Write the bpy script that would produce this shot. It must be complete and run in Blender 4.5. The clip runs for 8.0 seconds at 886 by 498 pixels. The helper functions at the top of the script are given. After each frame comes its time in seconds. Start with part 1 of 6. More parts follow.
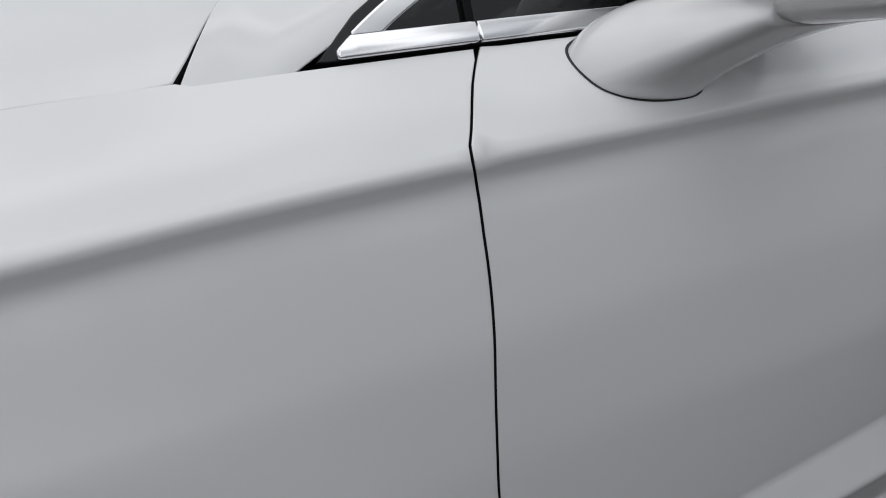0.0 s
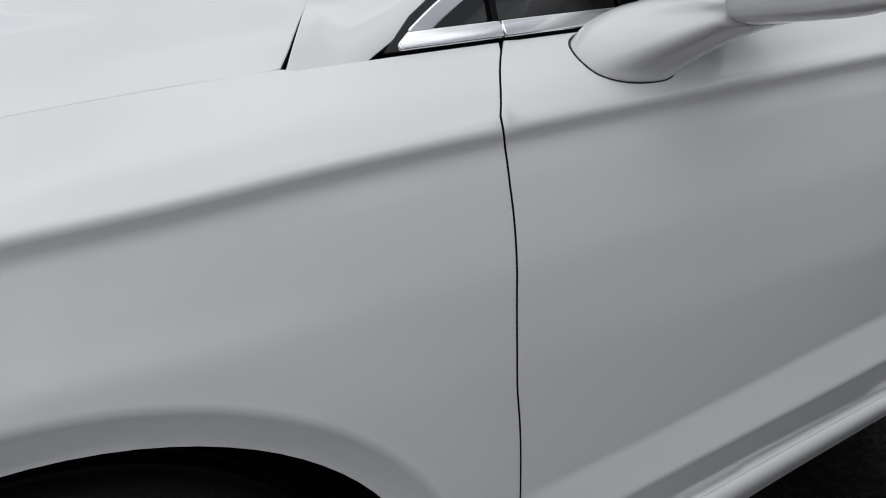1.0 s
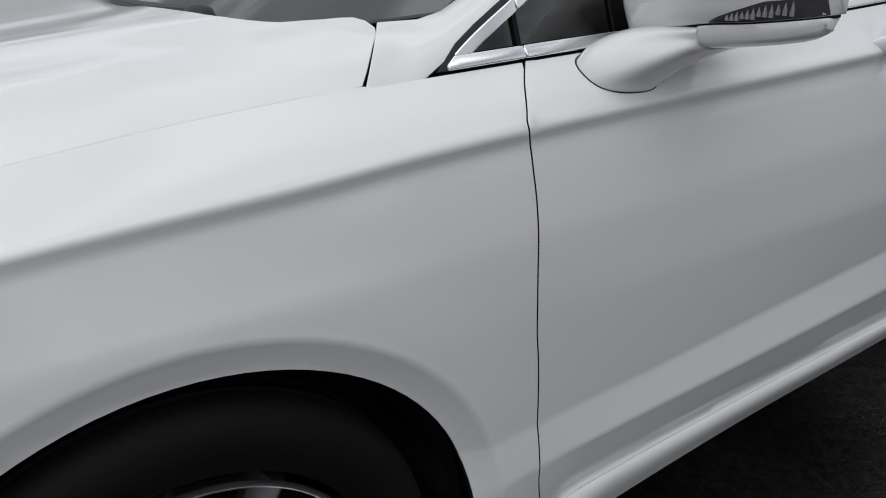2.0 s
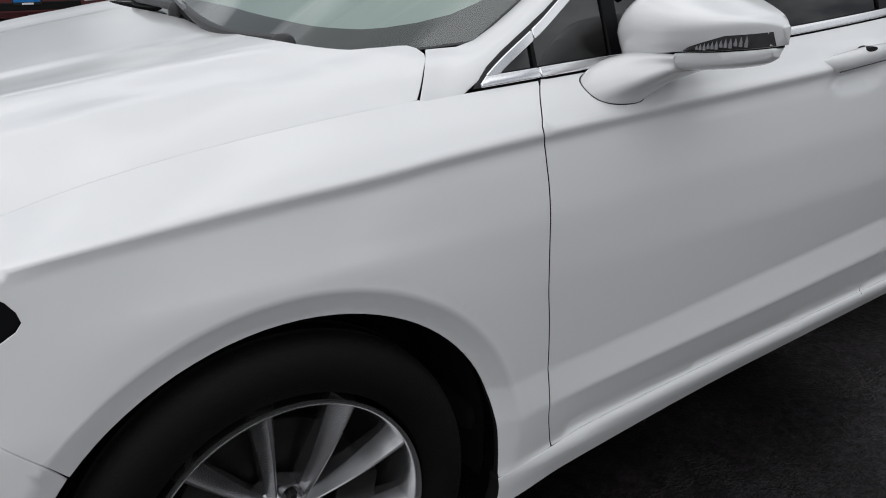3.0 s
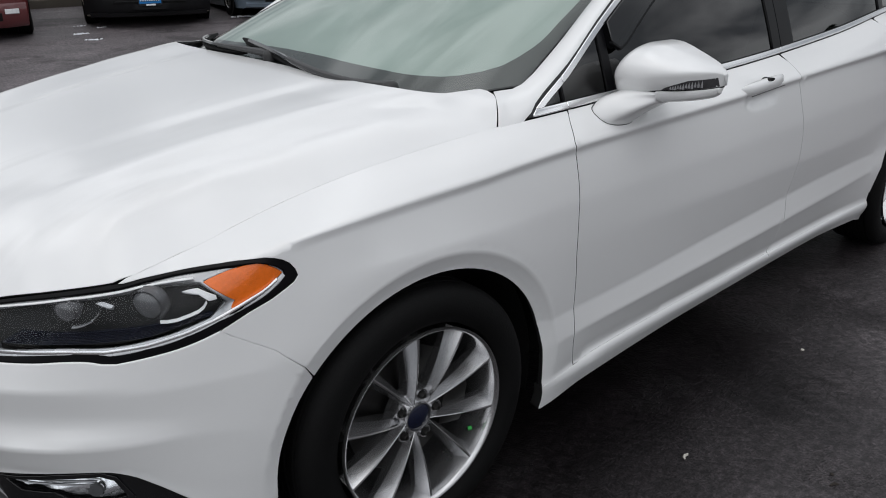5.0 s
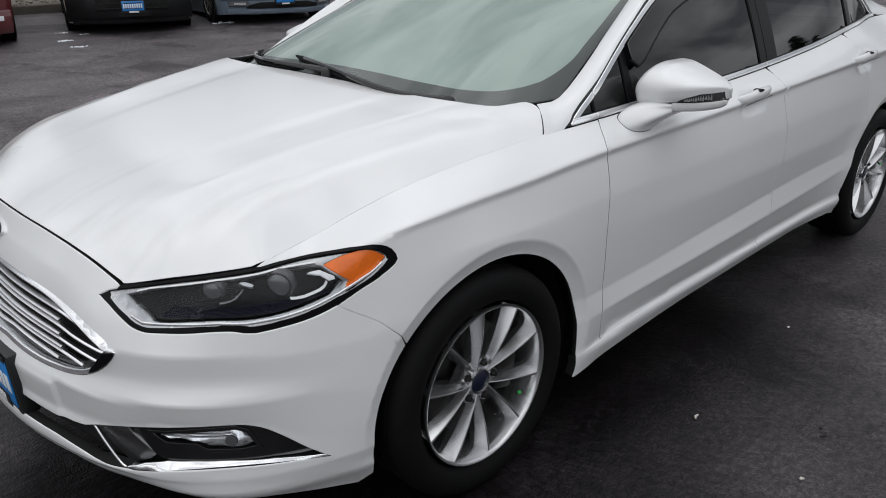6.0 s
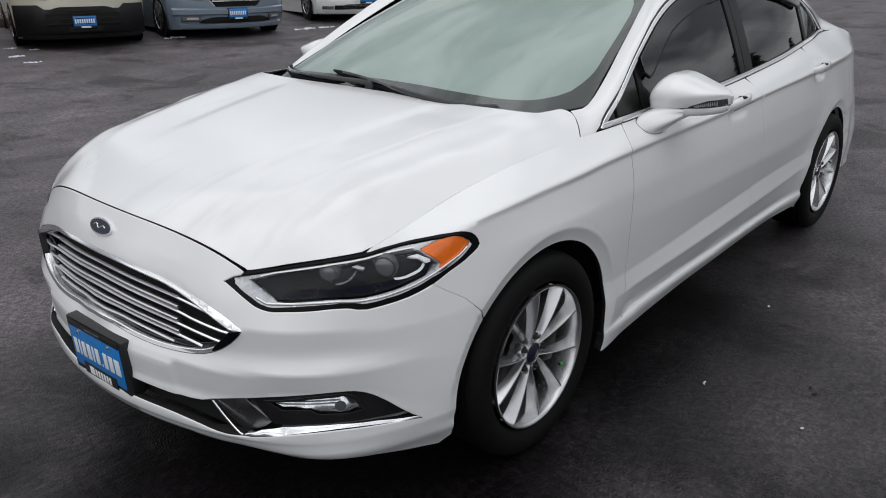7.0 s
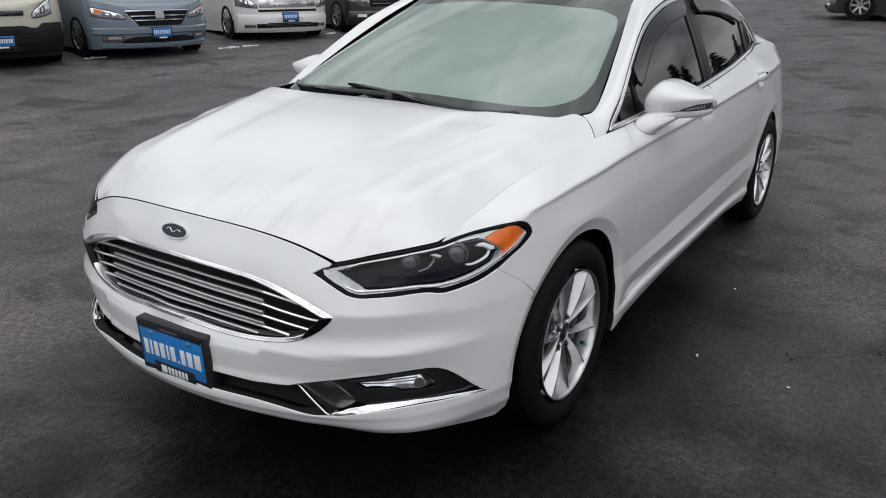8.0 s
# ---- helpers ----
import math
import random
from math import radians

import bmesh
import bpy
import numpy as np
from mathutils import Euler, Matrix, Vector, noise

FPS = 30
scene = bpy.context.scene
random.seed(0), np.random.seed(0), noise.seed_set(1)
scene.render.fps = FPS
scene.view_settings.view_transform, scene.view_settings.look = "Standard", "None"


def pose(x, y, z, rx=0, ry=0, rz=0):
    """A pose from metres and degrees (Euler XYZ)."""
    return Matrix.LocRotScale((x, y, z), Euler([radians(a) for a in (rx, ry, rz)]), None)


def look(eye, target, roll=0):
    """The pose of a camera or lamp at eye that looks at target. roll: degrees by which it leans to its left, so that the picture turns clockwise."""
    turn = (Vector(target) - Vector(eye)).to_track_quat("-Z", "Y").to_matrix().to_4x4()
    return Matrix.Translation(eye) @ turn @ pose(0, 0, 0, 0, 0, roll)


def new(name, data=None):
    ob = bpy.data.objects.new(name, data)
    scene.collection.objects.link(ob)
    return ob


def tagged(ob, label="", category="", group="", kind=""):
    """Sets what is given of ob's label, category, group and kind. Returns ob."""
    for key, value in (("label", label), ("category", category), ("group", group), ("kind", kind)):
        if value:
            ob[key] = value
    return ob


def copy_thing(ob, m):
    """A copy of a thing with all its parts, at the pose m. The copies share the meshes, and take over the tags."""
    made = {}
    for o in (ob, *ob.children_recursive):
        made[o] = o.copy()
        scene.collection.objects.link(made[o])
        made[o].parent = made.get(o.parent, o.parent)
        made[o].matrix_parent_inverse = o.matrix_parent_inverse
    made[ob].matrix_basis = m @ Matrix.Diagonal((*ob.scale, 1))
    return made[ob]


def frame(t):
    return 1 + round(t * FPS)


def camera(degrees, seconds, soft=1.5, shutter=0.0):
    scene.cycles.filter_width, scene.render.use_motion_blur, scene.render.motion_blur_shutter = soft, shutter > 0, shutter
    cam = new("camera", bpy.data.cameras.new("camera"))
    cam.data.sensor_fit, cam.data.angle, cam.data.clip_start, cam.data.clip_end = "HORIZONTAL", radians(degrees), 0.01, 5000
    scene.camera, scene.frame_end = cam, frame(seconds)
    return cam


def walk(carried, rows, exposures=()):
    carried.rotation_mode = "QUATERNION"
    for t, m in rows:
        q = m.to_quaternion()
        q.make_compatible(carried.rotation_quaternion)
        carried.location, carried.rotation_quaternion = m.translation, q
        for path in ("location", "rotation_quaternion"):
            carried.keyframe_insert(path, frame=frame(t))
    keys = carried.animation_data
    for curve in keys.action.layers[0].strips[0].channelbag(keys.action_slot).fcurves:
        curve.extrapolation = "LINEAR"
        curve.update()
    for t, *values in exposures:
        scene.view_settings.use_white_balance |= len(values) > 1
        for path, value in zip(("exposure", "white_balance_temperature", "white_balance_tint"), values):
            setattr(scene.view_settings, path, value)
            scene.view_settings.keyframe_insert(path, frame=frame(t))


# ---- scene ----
cam = camera(60.21, 8.0, 1.0)
PATH = [
    (0.0, look((0.197, -1.347, 1.009), (1.129, 0.284, 0.322), -1.62)),
    (0.5, look((0.121, -1.401, 1.027), (1.099, 0.188, 0.308), -0.70)),
    (1.0, look((0.058, -1.471, 1.038), (1.037, 0.113, 0.309), -1.18)),
    (2.5, look((-0.217, -1.696, 1.137), (0.824, -0.166, 0.379), -0.94)),
    (3.0, look((-0.313, -1.800, 1.169), (0.713, -0.257, 0.417), -0.91)),
    (3.5, look((-0.447, -1.871, 1.208), (0.617, -0.356, 0.453), -0.83)),
    (4.0, look((-0.598, -1.941, 1.255), (0.509, -0.461, 0.490), -0.65)),
    (4.2, look((-0.662, -1.956, 1.266), (0.476, -0.496, 0.508), -0.60)),
    (5.5, look((-1.113, -2.071, 1.393), (0.140, -0.706, 0.640), -0.37)),
    (6.0, look((-1.306, -2.089, 1.426), (-0.018, -0.753, 0.681), -0.26)),
    (6.5, look((-1.528, -2.069, 1.444), (-0.179, -0.785, 0.714), -0.15)),
    (7.0, look((-1.753, -2.031, 1.468), (-0.342, -0.807, 0.752), 0.07)),
    (7.5, look((-1.979, -1.954, 1.477), (-0.489, -0.816, 0.781), 0.24)),
    (8.0, look((-2.201, -1.850, 1.479), (-0.637, -0.803, 0.804), 0.17)),
]
walk(cam, PATH, [(0.0, -.30), (1.0, -.27), (2.5, -.17), (4.0, -.06), (5.5, -.05), (7.0, -.04), (8.0, 0.0)])
# ---- world and light ----
world = bpy.data.worlds.new("overcast_sky")
scene.world = world
world.use_nodes = True
wt = world.node_tree
bg = wt.nodes["Background"]
sky = wt.nodes.new("ShaderNodeTexSky")
sky.sky_type, sky.sun_disc, sky.sun_elevation, sky.sun_rotation = "NISHITA", False, radians(73), radians(297)
sky.air_density, sky.dust_density = 1.0, 4.0
coord = wt.nodes.new("ShaderNodeTexCoord")
stretch = wt.nodes.new("ShaderNodeMapping")
stretch.inputs["Scale"].default_value = (1.0, 1.6, 2.6)
stretch.inputs["Rotation"].default_value = (0.2, 0.1, 0.9)
stretch.inputs["Location"].default_value = (1.3, 0.4, 0.7)
cloud = wt.nodes.new("ShaderNodeTexNoise")
cloud.inputs["Scale"].default_value, cloud.inputs["Detail"].default_value, cloud.inputs["Roughness"].default_value = 2.8, 4.0, 0.5
cloud.inputs["Distortion"].default_value = 0.5
ramp = wt.nodes.new("ShaderNodeValToRGB")
ramp.color_ramp.elements[0].position, ramp.color_ramp.elements[0].color = 0.42, (3.1, 3.25, 3.45, 1)
ramp.color_ramp.elements[1].position, ramp.color_ramp.elements[1].color = 0.60, (10.1, 10.3, 10.55, 1)
mix = wt.nodes.new("ShaderNodeMix")
mix.data_type = "RGBA"
mix.inputs["Factor"].default_value = 0.9
wt.links.new(coord.outputs["Generated"], stretch.inputs["Vector"])
wt.links.new(stretch.outputs[0], cloud.inputs["Vector"])
wt.links.new(cloud.outputs["Fac"], ramp.inputs[0])
# an overcast sky is three times brighter overhead than at the horizon
apart = wt.nodes.new("ShaderNodeSeparateXYZ")
grade = wt.nodes.new("ShaderNodeMapRange")
grade.inputs["From Min"].default_value, grade.inputs["From Max"].default_value = 0.0, 1.0
grade.inputs["To Min"].default_value, grade.inputs["To Max"].default_value = 0.50, 1.04
shade = wt.nodes.new("ShaderNodeMix")
shade.data_type, shade.blend_type = "RGBA", "MULTIPLY"
shade.inputs["Factor"].default_value = 1
wt.links.new(coord.outputs["Generated"], apart.inputs[0])
wt.links.new(apart.outputs["Z"], grade.inputs["Value"])
wt.links.new(ramp.outputs[0], shade.inputs["A"])
# and brighter on the side where the sun stands behind the clouds
toward = wt.nodes.new("ShaderNodeVectorMath")
toward.operation = "DOT_PRODUCT"
toward.inputs[1].default_value = (-.83, -.56, 0)
lean = wt.nodes.new("ShaderNodeMapRange")
lean.inputs["From Min"].default_value, lean.inputs["From Max"].default_value = -1.0, 1.0
lean.inputs["To Min"].default_value, lean.inputs["To Max"].default_value = 0.90, 1.38
both = wt.nodes.new("ShaderNodeMath")
both.operation = "MULTIPLY"
wt.links.new(coord.outputs["Generated"], toward.inputs[0])
wt.links.new(toward.outputs["Value"], lean.inputs["Value"])
wt.links.new(grade.outputs[0], both.inputs[0])
wt.links.new(lean.outputs[0], both.inputs[1])
wt.links.new(both.outputs[0], shade.inputs["B"])
wt.links.new(sky.outputs[0], mix.inputs["A"])
wt.links.new(shade.outputs["Result"], mix.inputs["B"])
wt.links.new(mix.outputs["Result"], bg.inputs[0])
bg.inputs[1].default_value = 0.143
sun = new("sun", bpy.data.lights.new("sun", "SUN"))
sun.data.energy, sun.data.angle, sun.data.color = 0.5, radians(120), (1.0, 0.98, 0.95)
sun.matrix_world = look((-14, -6, 30), (0, 0, 0))


# ---- materials ----
def material(name, color, rough=0.5, metal=0.0, coat=0.0, vary=0.08, scale=6.0, fine=120.0, bump=0.0, bump_scale=200.0, spec=0.5, rough_vary=0.08, coat_rough=0.04):
    """A painted, moulded or metal surface with large stains, fine grain and relief, in metres."""
    m = bpy.data.materials.new(name)
    m.use_nodes = True
    t, b = m.node_tree, m.node_tree.nodes["Principled BSDF"]
    c = t.nodes.new("ShaderNodeTexCoord")
    big, small = t.nodes.new("ShaderNodeTexNoise"), t.nodes.new("ShaderNodeTexNoise")
    big.inputs["Scale"].default_value, small.inputs["Scale"].default_value = scale, fine
    big.inputs["Detail"].default_value = 5
    for n in (big, small):
        t.links.new(c.outputs["Object"], n.inputs["Vector"])
    add = t.nodes.new("ShaderNodeMath")
    add.operation = "MULTIPLY_ADD"
    add.inputs[1].default_value = 0.35
    t.links.new(small.outputs["Fac"], add.inputs[0])
    t.links.new(big.outputs["Fac"], add.inputs[2])
    r = t.nodes.new("ShaderNodeMapRange")
    r.inputs["From Min"].default_value, r.inputs["From Max"].default_value = 0.25, 1.1
    r.inputs["To Min"].default_value, r.inputs["To Max"].default_value = 1 - vary, 1 + vary
    t.links.new(add.outputs[0], r.inputs["Value"])
    mul = t.nodes.new("ShaderNodeMix")
    mul.data_type, mul.blend_type = "RGBA", "MULTIPLY"
    mul.inputs["Factor"].default_value = 1
    mul.inputs["A"].default_value = (*color, 1)
    t.links.new(r.outputs[0], mul.inputs["B"])
    t.links.new(mul.outputs["Result"], b.inputs["Base Color"])
    rr = t.nodes.new("ShaderNodeMapRange")
    rr.inputs["From Min"].default_value, rr.inputs["From Max"].default_value = 0.15, 0.85
    rr.inputs["To Min"].default_value, rr.inputs["To Max"].default_value = max(rough - rough_vary, 0.02), rough + rough_vary
    t.links.new(big.outputs["Fac"], rr.inputs["Value"])
    t.links.new(rr.outputs[0], b.inputs["Roughness"])
    b.inputs["Metallic"].default_value = metal
    b.inputs["Coat Weight"].default_value, b.inputs["Coat Roughness"].default_value = coat, coat_rough
    b.inputs["Specular IOR Level"].default_value = spec
    if bump:
        n = t.nodes.new("ShaderNodeTexNoise")
        n.inputs["Scale"].default_value = bump_scale
        t.links.new(c.outputs["Object"], n.inputs["Vector"])
        bm = t.nodes.new("ShaderNodeBump")
        bm.inputs["Strength"].default_value, bm.inputs["Distance"].default_value = bump, 0.004
        t.links.new(n.outputs["Fac"], bm.inputs["Height"])
        t.links.new(bm.outputs[0], b.inputs["Normal"])
    return m


def glass(name, color, rough=0.02, ior=1.5):
    """Tinted glass, thin: mirror-like skin over a clear or smoked pane."""
    m = bpy.data.materials.new(name)
    m.use_nodes = True
    t = m.node_tree
    t.nodes.clear()
    out, mixer = t.nodes.new("ShaderNodeOutputMaterial"), t.nodes.new("ShaderNodeMixShader")
    tr, gl, lw = t.nodes.new("ShaderNodeBsdfTransparent"), t.nodes.new("ShaderNodeBsdfGlossy"), t.nodes.new("ShaderNodeLayerWeight")
    steep, gain = t.nodes.new("ShaderNodeMath"), t.nodes.new("ShaderNodeMath")
    tr.inputs[0].default_value = (*color, 1)
    gl.inputs["Roughness"].default_value = rough
    lw.inputs["Blend"].default_value = 0.5
    face = ((ior - 1) / (ior + 1)) ** 2
    steep.operation, gain.operation = "POWER", "MULTIPLY_ADD"
    steep.inputs[1].default_value = 5.0
    gain.inputs[1].default_value, gain.inputs[2].default_value = 1 - face, face
    t.links.new(lw.outputs["Facing"], steep.inputs[0])
    t.links.new(steep.outputs[0], gain.inputs[0])
    t.links.new(gain.outputs[0], mixer.inputs[0])
    t.links.new(tr.outputs[0], mixer.inputs[1])
    t.links.new(gl.outputs[0], mixer.inputs[2])
    t.links.new(mixer.outputs[0], out.inputs[0])
    return m


PAINT = material("white_paint", (.80, .805, .81), .28, coat=1.0, vary=.006, scale=1.1, fine=6, rough_vary=.01, coat_rough=.11)


def streaked(paint):
    """The same paint with faint grey runs that dried along the slope of the bonnet."""
    m = paint.copy()
    m.name = "white_paint_streaked"
    t, b = m.node_tree, m.node_tree.nodes["Principled BSDF"]
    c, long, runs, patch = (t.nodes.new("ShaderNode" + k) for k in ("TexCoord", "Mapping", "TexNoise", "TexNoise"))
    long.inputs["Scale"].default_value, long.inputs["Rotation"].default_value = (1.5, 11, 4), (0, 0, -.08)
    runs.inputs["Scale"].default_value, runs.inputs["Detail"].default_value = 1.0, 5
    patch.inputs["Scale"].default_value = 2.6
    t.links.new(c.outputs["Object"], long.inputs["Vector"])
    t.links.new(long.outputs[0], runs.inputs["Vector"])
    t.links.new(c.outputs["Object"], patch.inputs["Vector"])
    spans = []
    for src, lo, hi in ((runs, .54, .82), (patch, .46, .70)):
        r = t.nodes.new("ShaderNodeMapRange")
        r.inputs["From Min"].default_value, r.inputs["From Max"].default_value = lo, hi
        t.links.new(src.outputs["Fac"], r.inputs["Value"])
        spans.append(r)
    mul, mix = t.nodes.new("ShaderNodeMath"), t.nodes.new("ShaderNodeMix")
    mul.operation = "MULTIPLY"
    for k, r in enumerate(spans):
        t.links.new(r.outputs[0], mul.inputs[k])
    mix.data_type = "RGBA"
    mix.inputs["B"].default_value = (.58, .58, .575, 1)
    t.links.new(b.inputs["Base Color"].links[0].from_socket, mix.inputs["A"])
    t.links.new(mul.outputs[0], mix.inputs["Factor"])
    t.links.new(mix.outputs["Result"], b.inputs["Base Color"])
    return m


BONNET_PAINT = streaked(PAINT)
BLACK_TRIM = material("black_plastic", (.015, .015, .016), .42, vary=.25, bump=.15, bump_scale=900)
GLOSS_BLACK = material("gloss_black", (.008, .008, .009), .12, coat=.6, vary=.2)
PILLAR = material("black_pillar", (.004, .004, .005), .30, vary=.2, spec=.14)
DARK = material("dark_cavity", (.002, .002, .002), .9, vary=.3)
CHROME = material("chrome", (.88, .88, .89), .14, metal=1.0, vary=.05, rough_vary=.04)
SLAT = material("bright_slat", (.80, .80, .81), .30, metal=1.0, vary=.06, rough_vary=.04)
FACET = material("dark_chrome_facet", (.17, .17, .175), .3, metal=.9, vary=.2, scale=7)
DULL = material("grey_plastic", (.09, .09, .094), .34, vary=.12, scale=8)
LAMP_GUIDE = material("grey_light_guide", (.42, .43, .445), .25, metal=.7, vary=.12, scale=25)
MIRROR_BOWL = material("lamp_reflector", (.80, .81, .83), .16, metal=.95, vary=.08, scale=30)
SATIN = material("satin_silver", (.30, .30, .31), .28, metal=.85, vary=.1)
ALLOY = material("alloy", (.55, .55, .56), .23, metal=.94, vary=.05, scale=12, fine=40)
RUBBER = material("tyre_rubber", (.003, .003, .0032), .7, vary=.35, scale=9, bump=.35, bump_scale=260, spec=.18)
AMBER = material("amber_reflector", (.80, .15, .005), .2, coat=.4, vary=.25, scale=25, fine=160, bump=.2, bump_scale=350)
LAMP_DARK = material("lamp_housing", (.006, .0062, .007), .55, vary=.1, scale=6, fine=20, rough_vary=.005, spec=.25)
LAMP_WHITE = material("lamp_light_guide", (.86, .87, .88), .3, coat=.3, vary=.08, scale=20)
LAMP_RIB = material("lamp_ribs", (.012, .014, .024), .25, vary=.2, scale=30)
LENS = material("projector_lens", (.09, .092, .098), .05, coat=1, vary=.3, scale=40)
STRIPE = material("lamp_stripe_grey", (.26, .26, .27), .3, vary=.1)
SMOKED = material("smoked_lamp", (.05, .05, .053), .16, coat=.5, vary=.3, scale=60)
SMOKED_RING = material("smoked_ring", (.10, .10, .105), .22, metal=.5, vary=.3, scale=40)
BLUE = material("sign_blue", (.015, .20, .56), .35, vary=.06, scale=15)
WHITE_INK = material("white_ink", (.80, .81, .82), .5, vary=.04)
BADGE_BLUE = material("badge_blue", (.006, .009, .026), .25, coat=.25, vary=.1)
STEEL = material("brake_steel", (.035, .034, .033), .4, metal=.8, vary=.35, scale=20)
GREEN = material("green_cap", (.03, .35, .06), .4, vary=.1)
SEAT = material("seat_fabric", (.03, .03, .032), .8, vary=.2, bump=.3, bump_scale=500)
WIND_GLASS = glass("clear_glass", (.80, .86, .83), ior=1.9)
SIDE_GLASS = glass("smoked_glass", (.08, .09, .09), ior=1.92)
VISOR = glass("smoked_visor", (.07, .07, .075), rough=.08, ior=1.95)
LAMP_GLASS = glass("lamp_cover", (.94, .95, .96), rough=.16, ior=1.28)


# ---- mesh helpers ----
def part(name, mesh, mat, parent=None, label=""):
    """Links mesh data as one object under its thing."""
    if mat is not None:
        mesh.materials.append(mat)
    ob = new(name, mesh)
    ob.parent = parent
    return tagged(ob, label)


def mesh_from(verts, faces, normals=None, smooth=True):
    me = bpy.data.meshes.new("mesh")
    me.from_pydata([tuple(v) for v in verts], [], [tuple(f) for f in faces])
    if smooth:
        me.shade_smooth()
    if normals is not None:
        me.normals_split_custom_set_from_vertices([tuple(n) for n in normals])
    return me


def from_bm(bm, smooth=None):
    me = bpy.data.meshes.new("mesh")
    bmesh.ops.recalc_face_normals(bm, faces=bm.faces)
    bm.to_mesh(me)
    bm.free()
    if smooth is not None:
        me.shade_smooth()
        me.set_sharp_from_angle(angle=radians(smooth))
    return me


def thing(name, label, category, at=(0, 0, 0), group=""):
    ob = new(name)
    ob.empty_display_size = 0.1
    ob.location = at
    return tagged(ob, label, category, group)


def inside(poly, p):
    """Which of the points p lie in the polygon."""
    poly, p = np.asarray(poly), np.asarray(p)
    hit = np.zeros(len(p), bool)
    a, b = poly, np.roll(poly, -1, 0)
    for (x0, y0), (x1, y1) in zip(a, b):
        if y0 != y1:
            cross = ((y0 > p[:, 1]) != (y1 > p[:, 1])) & (p[:, 0] < (x1 - x0) * (p[:, 1] - y0) / (y1 - y0) + x0)
            hit ^= cross
    return hit


def dense(poly, step, closed=True):
    poly = np.asarray(poly, float)
    nxt = np.roll(poly, -1, 0) if closed else poly[1:]
    out = []
    for a, b in zip(poly, nxt):
        k = max(1, int(math.ceil(np.linalg.norm(b - a) / step)))
        out += [a + (b - a) * i / k for i in range(k)]
    if not closed:
        out.append(poly[-1])
    return np.array(out)


def flow(pts, n=6):
    """A smooth open line through the points."""
    pts = np.asarray(pts, float)
    s = np.concatenate([[0], np.cumsum(np.linalg.norm(np.diff(pts, axis=0), axis=1))])
    return cubic(s, pts, np.linspace(0, s[-1], n * (len(pts) - 1) + 1))


def inset(poly, d):
    """The polygon drawn in by d (out where d is negative)."""
    p = np.asarray(poly, float)
    area = np.sum(p[:, 0] * np.roll(p[:, 1], -1) - np.roll(p[:, 0], -1) * p[:, 1])
    e0, e1 = p - np.roll(p, 1, 0), np.roll(p, -1, 0) - p
    n0, n1 = [np.stack([-e[:, 1], e[:, 0]], 1) / np.maximum(np.linalg.norm(e, axis=1), 1e-9)[:, None] for e in (e0, e1)]
    m = n0 + n1
    m /= np.maximum(np.sum(m * n0, 1), 0.35)[:, None]
    return p + m * d * np.sign(area)


